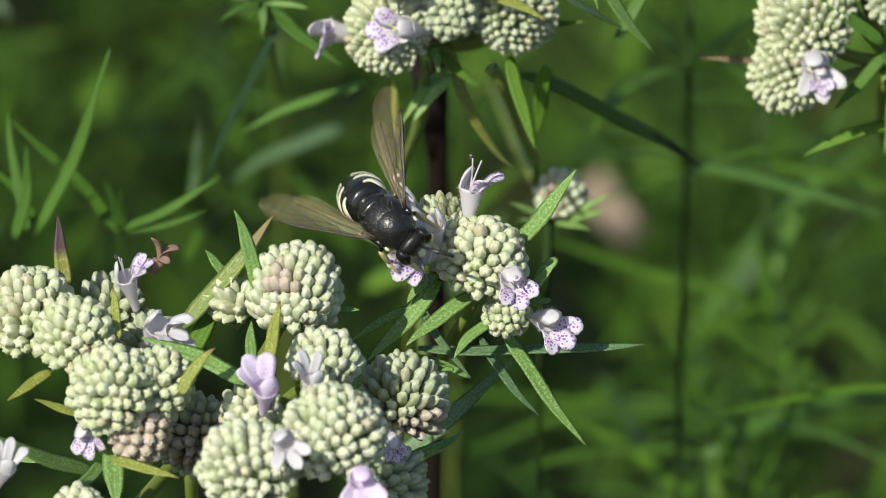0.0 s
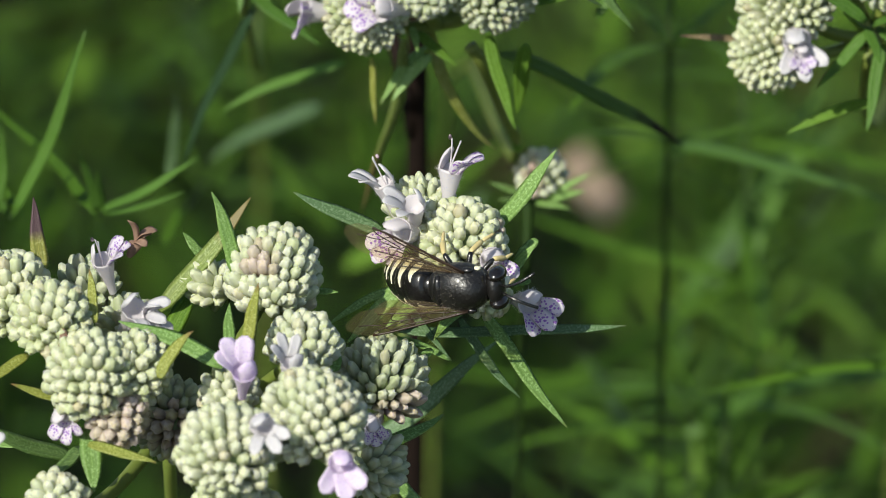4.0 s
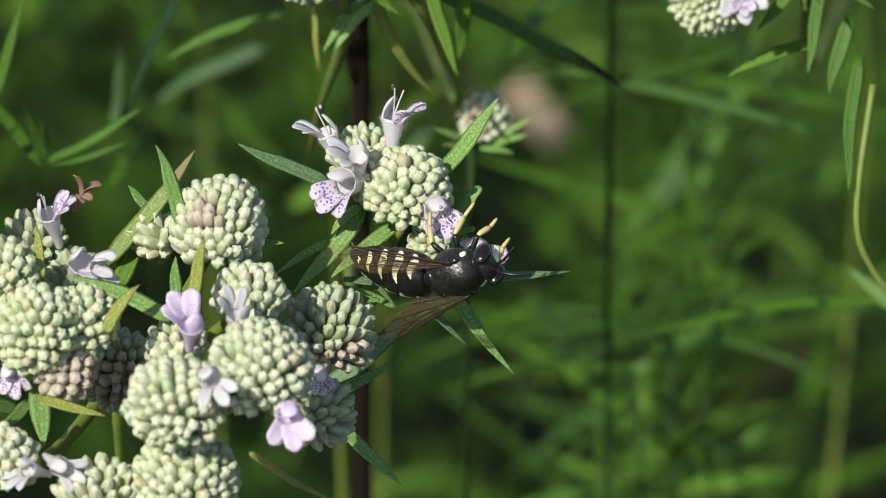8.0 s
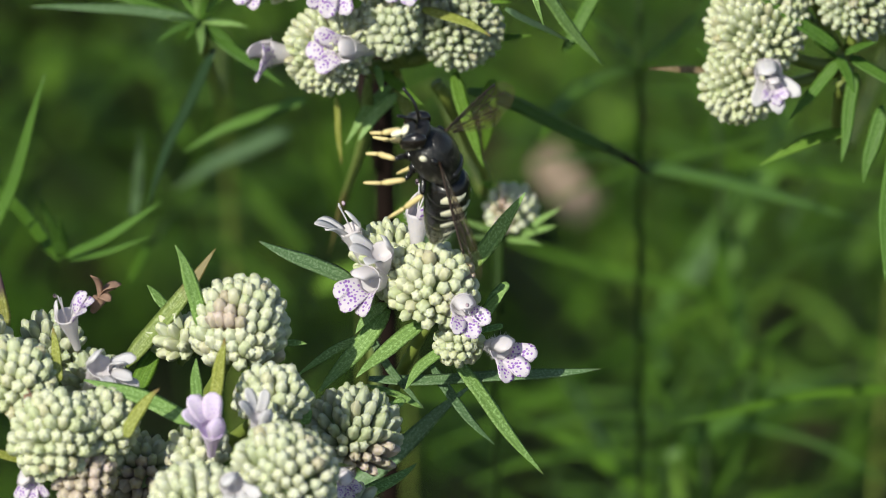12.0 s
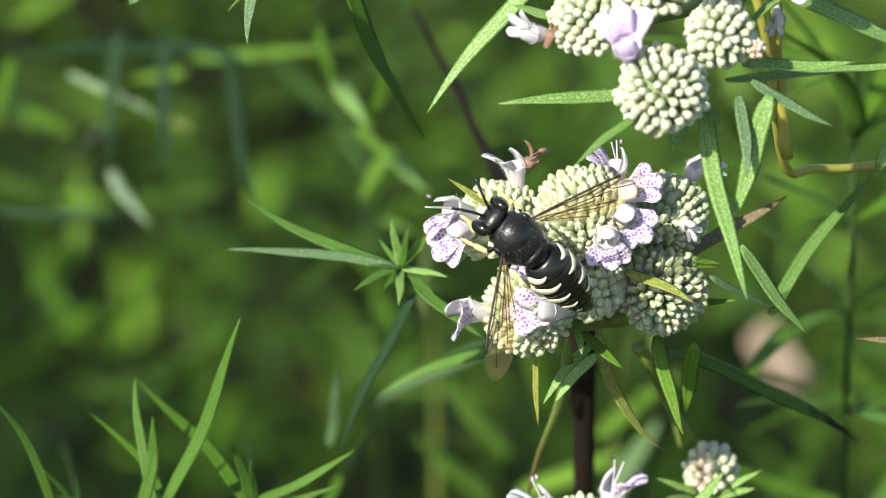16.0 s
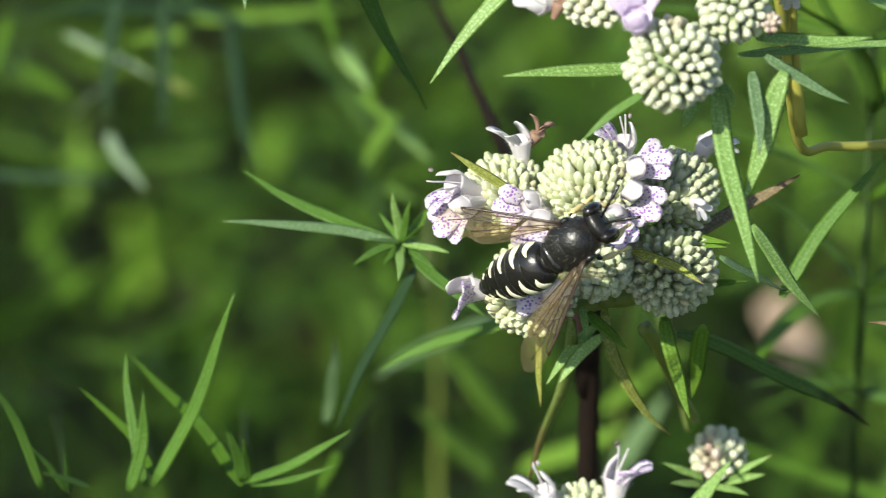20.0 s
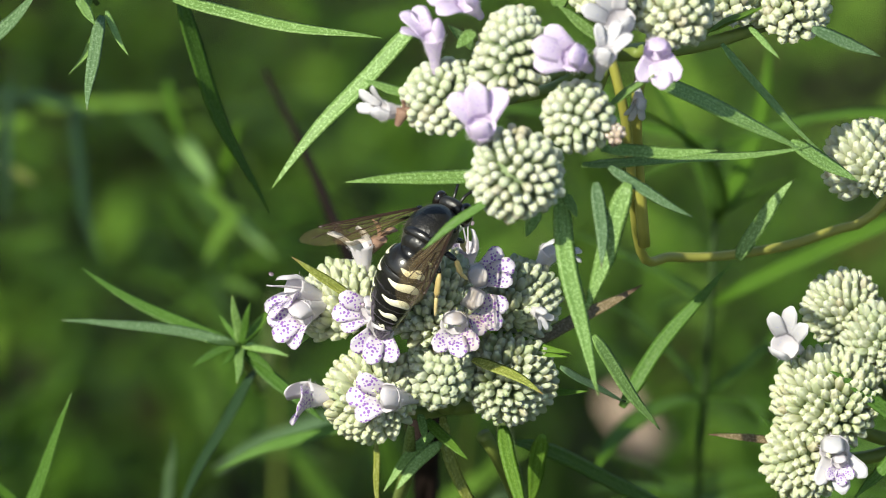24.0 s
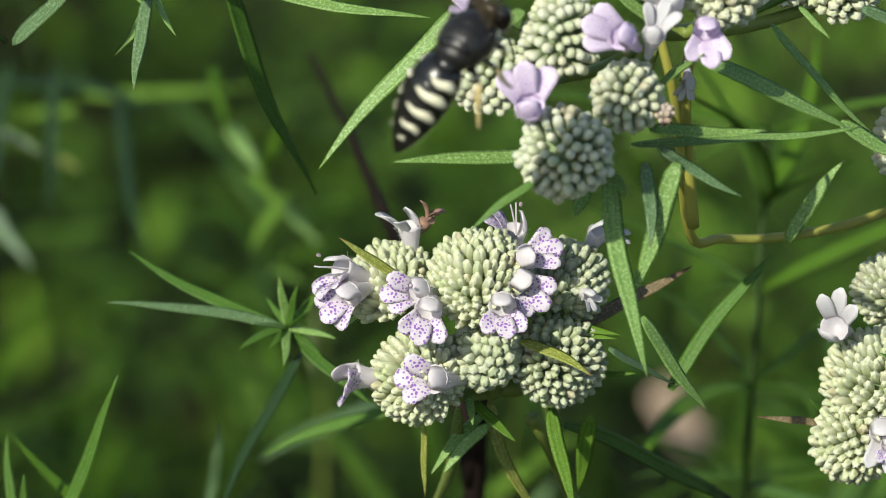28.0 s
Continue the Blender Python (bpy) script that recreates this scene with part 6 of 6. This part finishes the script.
def motions():
    walk(focus, [(t, Matrix.Translation(V(0, 0, w))) for t, w in ((0, -21), (6, -21), (11.5, -21), (13.5, 9), (20, 9), (28, 9))])
    walk(WASP, [
        (0, stance(-7.62, -16.14, -27.0, (0.704, -0.609, -0.366), (-0.245, 0.275, -0.930))),
        (0.2, stance(-6.22, -17.99, -27.0, (0.756, -0.360, -0.547), (-0.471, 0.282, -0.836))),
        (0.4, stance(-5.07, -18.91, -27.0, (0.802, -0.368, -0.470), (-0.445, 0.155, -0.882))),
        (0.6, stance(-3.84, -20.61, -28.0, (0.866, -0.500, -0.000), (-0.081, -0.141, -0.987))),
        (0.8, stance(-0.43, -22.17, -28.0, (0.823, -0.236, -0.517), (-0.546, -0.079, -0.834))),
        (1, stance(-0.39, -22.63, -28.0, (0.905, -0.414, -0.100), (-0.222, -0.258, -0.940))),
        (1.25, stance(-1.05, -22.98, -28.0, (1.000, -0.009, -0.000), (-0.002, -0.219, -0.976))),
        (1.5, stance(-0.77, -23.54, -28.0, (0.996, 0.084, -0.000), (0.013, -0.151, -0.988))),
        (2, stance(-0.31, -23.22, -28.0, (0.976, 0.116, -0.186), (-0.179, -0.072, -0.981))),
        (2.5, stance(-0.01, -23.52, -28.0, (0.978, 0.210, -0.000), (0.013, -0.062, -0.998))),
        (3, stance(-0.24, -23.29, -28.0, (0.942, 0.163, -0.292), (-0.269, -0.150, -0.951))),
        (3.5, stance(0.29, -25.65, -28.0, (0.955, 0.052, -0.293), (-0.271, -0.255, -0.928))),
        (4.5, stance(2.09, -26.32, -29.0, (0.961, -0.037, -0.274), (-0.260, -0.459, -0.850))),
        (5.5, stance(3.64, -27.72, -28.0, (0.995, -0.104, -0.000), (-0.067, -0.637, -0.768))),
        (6, stance(5.10, -29.12, -28.0, (0.986, 0.135, -0.100), (0.027, -0.714, -0.700))),
        (6.5, stance(4.53, -30.11, -28.0, (0.931, 0.038, -0.362), (-0.218, -0.739, -0.638))),
        (7, stance(5.76, -31.91, -28.0, (0.867, -0.007, -0.499), (-0.346, -0.728, -0.591))),
        (7.5, stance(6.38, -30.67, -28.0, (0.859, 0.194, -0.474), (-0.234, -0.674, -0.700))),
        (8, stance(6.68, -30.49, -28.0, (0.847, 0.214, -0.487), (-0.254, -0.641, -0.724))),
        (8.25, stance(7.61, -32.35, -28.0, (0.816, -0.228, -0.532), (-0.542, -0.625, -0.562))),
        (8.5, stance(6.58, -30.03, -29.0, (0.734, 0.513, -0.445), (0.126, -0.747, -0.653))),
        (8.75, stance(7.72, -28.93, -28.0, (0.785, 0.569, -0.246), (0.334, -0.722, -0.606))),
        (9, stance(10.42, -23.25, -24.0, (0.076, 0.866, -0.495), (0.763, -0.370, -0.530))),
        (9.25, stance(9.69, -22.51, -22.0, (0.228, 0.764, -0.603), (0.781, -0.514, -0.356))),
        (9.5, stance(12.34, -21.56, -20.0, (-0.520, 0.390, -0.760), (0.825, -0.002, -0.565))),
        (10, stance(9.13, -17.25, -20.0, (-0.502, 0.846, -0.181), (0.785, 0.358, -0.506))),
        (10.5, stance(8.21, -16.46, -20.0, (-0.743, 0.435, -0.509), (0.666, 0.555, -0.498))),
        (11, stance(8.94, -17.14, -20.0, (-0.829, 0.550, -0.100), (0.530, 0.716, -0.454))),
        (11.5, stance(8.93, -16.78, -20.0, (-0.356, 0.756, -0.550), (0.930, 0.227, -0.289))),
        (12, stance(5.94, -10.21, -30.0, (-0.488, 0.659, -0.573), (0.859, 0.245, -0.450))),
        (12.6, stance(1.55, -2.13, -30.0, (-0.658, 0.482, -0.578), (0.732, 0.232, -0.640))),
        (13.1, stance(-2.21, 4.79, -19.0, (-0.770, 0.312, -0.556), (0.619, 0.156, -0.770))),
        (13.5, stance(-3.90, 6.76, 0.0, (-0.799, 0.256, -0.544), (0.573, 0.050, -0.818))),
        (14, stance(-3.65, 6.67, 0.0, (-0.785, 0.369, -0.498), (0.509, -0.076, -0.858))),
        (14.5, stance(-5.17, 8.76, 0.0, (-0.886, 0.265, -0.380), (0.368, -0.095, -0.925))),
        (15, stance(-4.99, 8.32, -3.0, (-0.688, 0.646, -0.330), (0.317, -0.142, -0.938))),
        (15.5, stance(-5.25, 8.33, -3.0, (-0.537, 0.529, -0.657), (0.565, -0.352, -0.746))),
        (16, stance(-5.17, 8.06, -3.0, (-0.701, 0.585, -0.409), (0.388, -0.168, -0.906))),
        (16.25, stance(-5.01, 8.41, -3.0, (-0.623, 0.511, -0.592), (0.588, -0.193, -0.786))),
        (16.5, stance(-5.66, 9.70, -3.0, (-0.896, 0.242, -0.371), (0.410, 0.137, -0.902))),
        (16.75, stance(-7.27, 11.98, 0.0, (-0.770, -0.460, -0.442), (0.269, 0.394, -0.879))),
        (17, stance(-9.69, 11.46, -3.0, (-0.233, -0.833, -0.502), (0.107, 0.491, -0.865))),
        (17.25, stance(-10.46, 8.11, -3.0, (0.102, -0.871, -0.480), (-0.159, 0.462, -0.872))),
        (17.5, stance(-11.28, 6.34, 2.0, (0.131, -0.809, -0.573), (-0.510, 0.440, -0.739))),
        (18, stance(-11.17, 3.87, 2.0, (0.523, -0.624, -0.581), (-0.824, -0.197, -0.531))),
        (18.5, stance(-11.21, 3.23, 2.0, (0.678, -0.509, -0.530), (-0.712, -0.277, -0.645))),
        (19, stance(-12.46, 3.28, 2.0, (0.633, -0.379, -0.675), (-0.770, -0.214, -0.601))),
        (19.25, stance(-10.75, 3.40, 0.0, (0.690, -0.198, -0.696), (-0.724, -0.196, -0.662))),
        (19.5, stance(-9.18, 3.30, -1.0, (0.727, 0.430, -0.536), (-0.526, -0.154, -0.837))),
        (20, stance(-4.20, 5.36, 0.0, (0.718, 0.572, -0.397), (-0.376, -0.162, -0.913))),
        (20.5, stance(-4.02, 7.06, 0.0, (0.774, 0.464, -0.431), (-0.452, -0.071, -0.889))),
        (21.5, stance(-2.70, 12.26, -1.5, (0.775, 0.624, 0.099), (-0.189, 0.379, -0.906))),
        (22.5, stance(-1.38, 17.45, 3.0, (0.538, 0.593, 0.599), (0.034, 0.695, -0.718))),
        (23, stance(-1.90, 17.94, 3.0, (0.656, 0.289, 0.698), (0.174, 0.841, -0.512))),
        (23.5, stance(-2.93, 17.41, 3.0, (0.583, 0.512, 0.631), (0.046, 0.754, -0.655))),
        (24, stance(-2.42, 16.76, 3.0, (0.532, 0.610, 0.587), (-0.020, 0.702, -0.712))),
        (24.5, stance(-4.15, 15.62, 3.0, (0.270, 0.737, 0.620), (-0.044, 0.653, -0.756))),
        (25, stance(-4.48, 16.33, 3.0, (0.464, 0.712, 0.527), (-0.062, 0.619, -0.783))),
        (25.25, stance(-4.05, 17.45, 2.0, (0.572, 0.640, 0.513), (-0.111, 0.680, -0.725))),
        (25.5, stance(-5.62, 22.36, -12.0, (0.570, 0.674, 0.469), (-0.222, 0.676, -0.703))),
        (25.75, stance(-8.56, 24.79, -13.0, (0.434, 0.689, 0.581), (-0.391, 0.725, -0.567))),
        (26, stance(-12.38, 24.43, -14.0, (0.675, 0.489, -0.553), (-0.680, 0.121, -0.724))),
        (26.25, stance(-15.68, 21.95, -14.0, (0.766, 0.420, 0.486), (-0.001, 0.757, -0.654))),
        (26.5, stance(-19.76, 20.47, -14.0, (0.857, 0.515, 0.000), (-0.239, 0.398, -0.886))),
        (27, stance(-18.99, 24.63, -17.0, (0.759, 0.643, 0.100), (-0.185, 0.360, -0.914))),
        (27.3, stance(-16.13, 27.47, -24.0, (0.700, 0.647, 0.303), (-0.105, 0.513, -0.852))),
        (27.6, stance(-12.36, 29.65, -33.0, (0.731, 0.645, 0.223), (-0.191, 0.507, -0.841))),
        (28, stance(-3.79, 33.21, -44.0, (0.505, 0.671, 0.543), (-0.097, 0.669, -0.737))),
    ])
    walk(WASP_ABDOMEN, [
        (0, pose(0, 0, 0, 0, -49, -5)),
        (0.2, pose(0, 0, 0, 0, -45, 1)),
        (0.4, pose(0, 0, 0, 0, -40, 6)),
        (0.6, pose(0, 0, 0, 0, -36, 12)),
        (0.8, pose(0, 0, 0, 0, -32, 17)),
        (1, pose(0, 0, 0, 0, -28, 23)),
        (1.25, pose(0, 0, 0, 0, -33, 21)),
        (1.5, pose(0, 0, 0, 0, -38, 20)),
        (2, pose(0, 0, 0, 0, -48, 16)),
        (2.5, pose(0, 0, 0, 0, -43, 16)),
        (3, pose(0, 0, 0, 0, -39, 15)),
        (3.5, pose(0, 0, 0, 0, -39, 14)),
        (4.5, pose(0, 0, 0, 0, -39, 13)),
        (5.5, pose(0, 0, 0, 0, -40, 12)),
        (6, pose(0, 0, 0, 0, -40, 12)),
        (6.5, pose(0, 0, 0, 0, -33, 2)),
        (7, pose(0, 0, 0, 0, -26, -8)),
        (7.5, pose(0, 0, 0, 0, -21, -10)),
        (8, pose(0, 0, 0, 0, -15, -12)),
        (8.25, pose(0, 0, 0, 0, -20, -16)),
        (8.5, pose(0, 0, 0, 0, -24, -21)),
        (8.75, pose(0, 0, 0, 0, -28, -25)),
        (9, pose(0, 0, 0, 0, -32, -30)),
        (9.25, pose(0, 0, 0, 0, -28, -25)),
        (9.5, pose(0, 0, 0, 0, -25, -20)),
        (10, pose(0, 0, 0, 0, -17, -11)),
        (10.5, pose(0, 0, 0, 0, -33, -3)),
        (11, pose(0, 0, 0, 0, -48, 4)),
        (11.5, pose(0, 0, 0, 0, -40, 4)),
        (12, pose(0, 0, 0, 0, -31, 3)),
        (12.6, pose(0, 0, 0, 0, -22, 2)),
        (13.1, pose(0, 0, 0, 0, -13, 2)),
        (13.5, pose(0, 0, 0, 0, -7, 1)),
        (14, pose(0, 0, 0, 0, 2, 1)),
        (14.5, pose(0, 0, 0, 0, -6, -2)),
        (15, pose(0, 0, 0, 0, -14, -5)),
        (15.5, pose(0, 0, 0, 0, -14, -4)),
        (16, pose(0, 0, 0, 0, -14, -2)),
        (16.25, pose(0, 0, 0, 0, -13, -11)),
        (16.5, pose(0, 0, 0, 0, -11, -21)),
        (16.75, pose(0, 0, 0, 0, -9, -30)),
        (17, pose(0, 0, 0, 0, -8, -39)),
        (17.25, pose(0, 0, 0, 0, -14, -33)),
        (17.5, pose(0, 0, 0, 0, -20, -27)),
        (18, pose(0, 0, 0, 0, -33, -16)),
        (18.5, pose(0, 0, 0, 0, -26, -20)),
        (19, pose(0, 0, 0, 0, -20, -24)),
        (19.25, pose(0, 0, 0, 0, -18, -21)),
        (19.5, pose(0, 0, 0, 0, -17, -18)),
        (20, pose(0, 0, 0, 0, -14, -12)),
        (20.5, pose(0, 0, 0, 0, -22, -10)),
        (21.5, pose(0, 0, 0, 0, -38, -6)),
        (22.5, pose(0, 0, 0, 0, -54, -1)),
        (23, pose(0, 0, 0, 0, -62, 1)),
        (23.5, pose(0, 0, 0, 0, -62, -11)),
        (24, pose(0, 0, 0, 0, -61, -24)),
        (24.5, pose(0, 0, 0, 0, -46, -16)),
        (25, pose(0, 0, 0, 0, -31, -7)),
        (25.25, pose(0, 0, 0, 0, -15, 3)),
        (25.5, pose(0, 0, 0, 0, 1, 13)),
        (25.75, pose(0, 0, 0, 0, 16, 24)),
        (26, pose(0, 0, 0, 0, 32, 34)),
        (26.25, pose(0, 0, 0, 0, 26, 31)),
        (26.5, pose(0, 0, 0, 0, 20, 27)),
        (27, pose(0, 0, 0, 0, 8, 21)),
        (27.3, pose(0, 0, 0, 0, -9, 4)),
        (27.6, pose(0, 0, 0, 0, -26, -12)),
        (28, pose(0, 0, 0, 0, -49, -34)),
    ])
    # in flight both wings beat, a stroke in two thirtieths of a second
    def beat(side):
        return [(25.2 + k / 30, wing_pose(side, 82 if k % 2 else 70, 30 if k % 2 else 150)) for k in range(85)]
    walk(WASP_WINGS[0], [
        (0, wing_pose(1, 39, 14)),
        (0.2, wing_pose(1, 38, 14)),
        (0.4, wing_pose(1, 37, 13)),
        (0.6, wing_pose(1, 36, 13)),
        (0.8, wing_pose(1, 35, 12)),
        (1, wing_pose(1, 34, 12)),
        (1.25, wing_pose(1, 32, 12)),
        (1.5, wing_pose(1, 30, 11)),
        (2, wing_pose(1, 27, 10)),
        (2.5, wing_pose(1, 30, 10)),
        (3, wing_pose(1, 33, 10)),
        (3.5, wing_pose(1, 29, 11)),
        (4.5, wing_pose(1, 22, 12)),
        (5.5, wing_pose(1, 14, 13)),
        (6, wing_pose(1, 10, 14)),
        (6.5, wing_pose(1, 11, 14)),
        (7, wing_pose(1, 12, 14)),
        (7.5, wing_pose(1, 21, 13)),
        (8, wing_pose(1, 30, 12)),
        (8.25, wing_pose(1, 26, 11)),
        (8.5, wing_pose(1, 23, 10)),
        (8.75, wing_pose(1, 20, 9)),
        (9, wing_pose(1, 16, 8)),
        (9.25, wing_pose(1, 14, 8)),
        (9.5, wing_pose(1, 11, 7)),
        (10, wing_pose(1, 6, 6)),
        (10.5, wing_pose(1, 5, 6)),
        (11, wing_pose(1, 4, 6)),
        (11.5, wing_pose(1, 12, 7)),
        (12, wing_pose(1, 60, 20)),
        (12.6, wing_pose(1, 60, 20)),
        (13.1, wing_pose(1, 60, 20)),
        (13.5, wing_pose(1, 49, 10)),
        (14, wing_pose(1, 49, 10)),
        (14.5, wing_pose(1, 48, 10)),
        (15, wing_pose(1, 48, 10)),
        (15.5, wing_pose(1, 52, 11)),
        (16, wing_pose(1, 56, 12)),
        (16.25, wing_pose(1, 46, 12)),
        (16.5, wing_pose(1, 36, 11)),
        (16.75, wing_pose(1, 26, 10)),
        (17, wing_pose(1, 16, 10)),
        (17.25, wing_pose(1, 14, 9)),
        (17.5, wing_pose(1, 11, 8)),
        (18, wing_pose(1, 6, 6)),
        (18.5, wing_pose(1, 16, 6)),
        (19, wing_pose(1, 26, 6)),
        (19.25, wing_pose(1, 29, 7)),
        (19.5, wing_pose(1, 32, 8)),
        (20, wing_pose(1, 37, 10)),
        (20.5, wing_pose(1, 34, 10)),
        (21.5, wing_pose(1, 60, 20)),
        (22.5, wing_pose(1, 22, 10)),
        (23, wing_pose(1, 22, 10)),
        (23.5, wing_pose(1, 26, 10)),
        (24, wing_pose(1, 30, 10)),
        (24.5, wing_pose(1, 22, 10)),
        (25, wing_pose(1, 45, 60)),
    ] + beat(1))
    walk(WASP_WINGS[1], [
        (0, wing_pose(-1, 25, 14)),
        (0.2, wing_pose(-1, 21, 14)),
        (0.4, wing_pose(-1, 16, 13)),
        (0.6, wing_pose(-1, 12, 13)),
        (0.8, wing_pose(-1, 7, 12)),
        (1, wing_pose(-1, 3, 12)),
        (1.25, wing_pose(-1, 4, 12)),
        (1.5, wing_pose(-1, 4, 11)),
        (2, wing_pose(-1, 5, 10)),
        (2.5, wing_pose(-1, 5, 10)),
        (3, wing_pose(-1, 5, 10)),
        (3.5, wing_pose(-1, 6, 11)),
        (4.5, wing_pose(-1, 8, 12)),
        (5.5, wing_pose(-1, 11, 13)),
        (6, wing_pose(-1, 12, 14)),
        (6.5, wing_pose(-1, 11, 14)),
        (7, wing_pose(-1, 10, 14)),
        (7.5, wing_pose(-1, 9, 13)),
        (8, wing_pose(-1, 8, 12)),
        (8.25, wing_pose(-1, 8, 11)),
        (8.5, wing_pose(-1, 8, 10)),
        (8.75, wing_pose(-1, 8, 9)),
        (9, wing_pose(-1, 8, 8)),
        (9.25, wing_pose(-1, 8, 8)),
        (9.5, wing_pose(-1, 7, 7)),
        (10, wing_pose(-1, 6, 6)),
        (10.5, wing_pose(-1, 7, 6)),
        (11, wing_pose(-1, 8, 6)),
        (11.5, wing_pose(-1, 14, 7)),
        (12, wing_pose(-1, 60, 20)),
        (12.6, wing_pose(-1, 60, 20)),
        (13.1, wing_pose(-1, 60, 20)),
        (13.5, wing_pose(-1, 46, 10)),
        (14, wing_pose(-1, 46, 10)),
        (14.5, wing_pose(-1, 44, 10)),
        (15, wing_pose(-1, 43, 10)),
        (15.5, wing_pose(-1, 50, 11)),
        (16, wing_pose(-1, 58, 12)),
        (16.25, wing_pose(-1, 52, 12)),
        (16.5, wing_pose(-1, 45, 11)),
        (16.75, wing_pose(-1, 38, 10)),
        (17, wing_pose(-1, 32, 10)),
        (17.25, wing_pose(-1, 35, 9)),
        (17.5, wing_pose(-1, 38, 8)),
        (18, wing_pose(-1, 45, 6)),
        (18.5, wing_pose(-1, 38, 6)),
        (19, wing_pose(-1, 30, 6)),
        (19.25, wing_pose(-1, 29, 7)),
        (19.5, wing_pose(-1, 28, 8)),
        (20, wing_pose(-1, 26, 10)),
        (20.5, wing_pose(-1, 24, 10)),
        (21.5, wing_pose(-1, 60, 20)),
        (22.5, wing_pose(-1, 14, 10)),
        (23, wing_pose(-1, 14, 10)),
        (23.5, wing_pose(-1, 13, 10)),
        (24, wing_pose(-1, 12, 10)),
        (24.5, wing_pose(-1, 30, 10)),
        (25, wing_pose(-1, 40, 60)),
    ] + beat(-1))


motions()
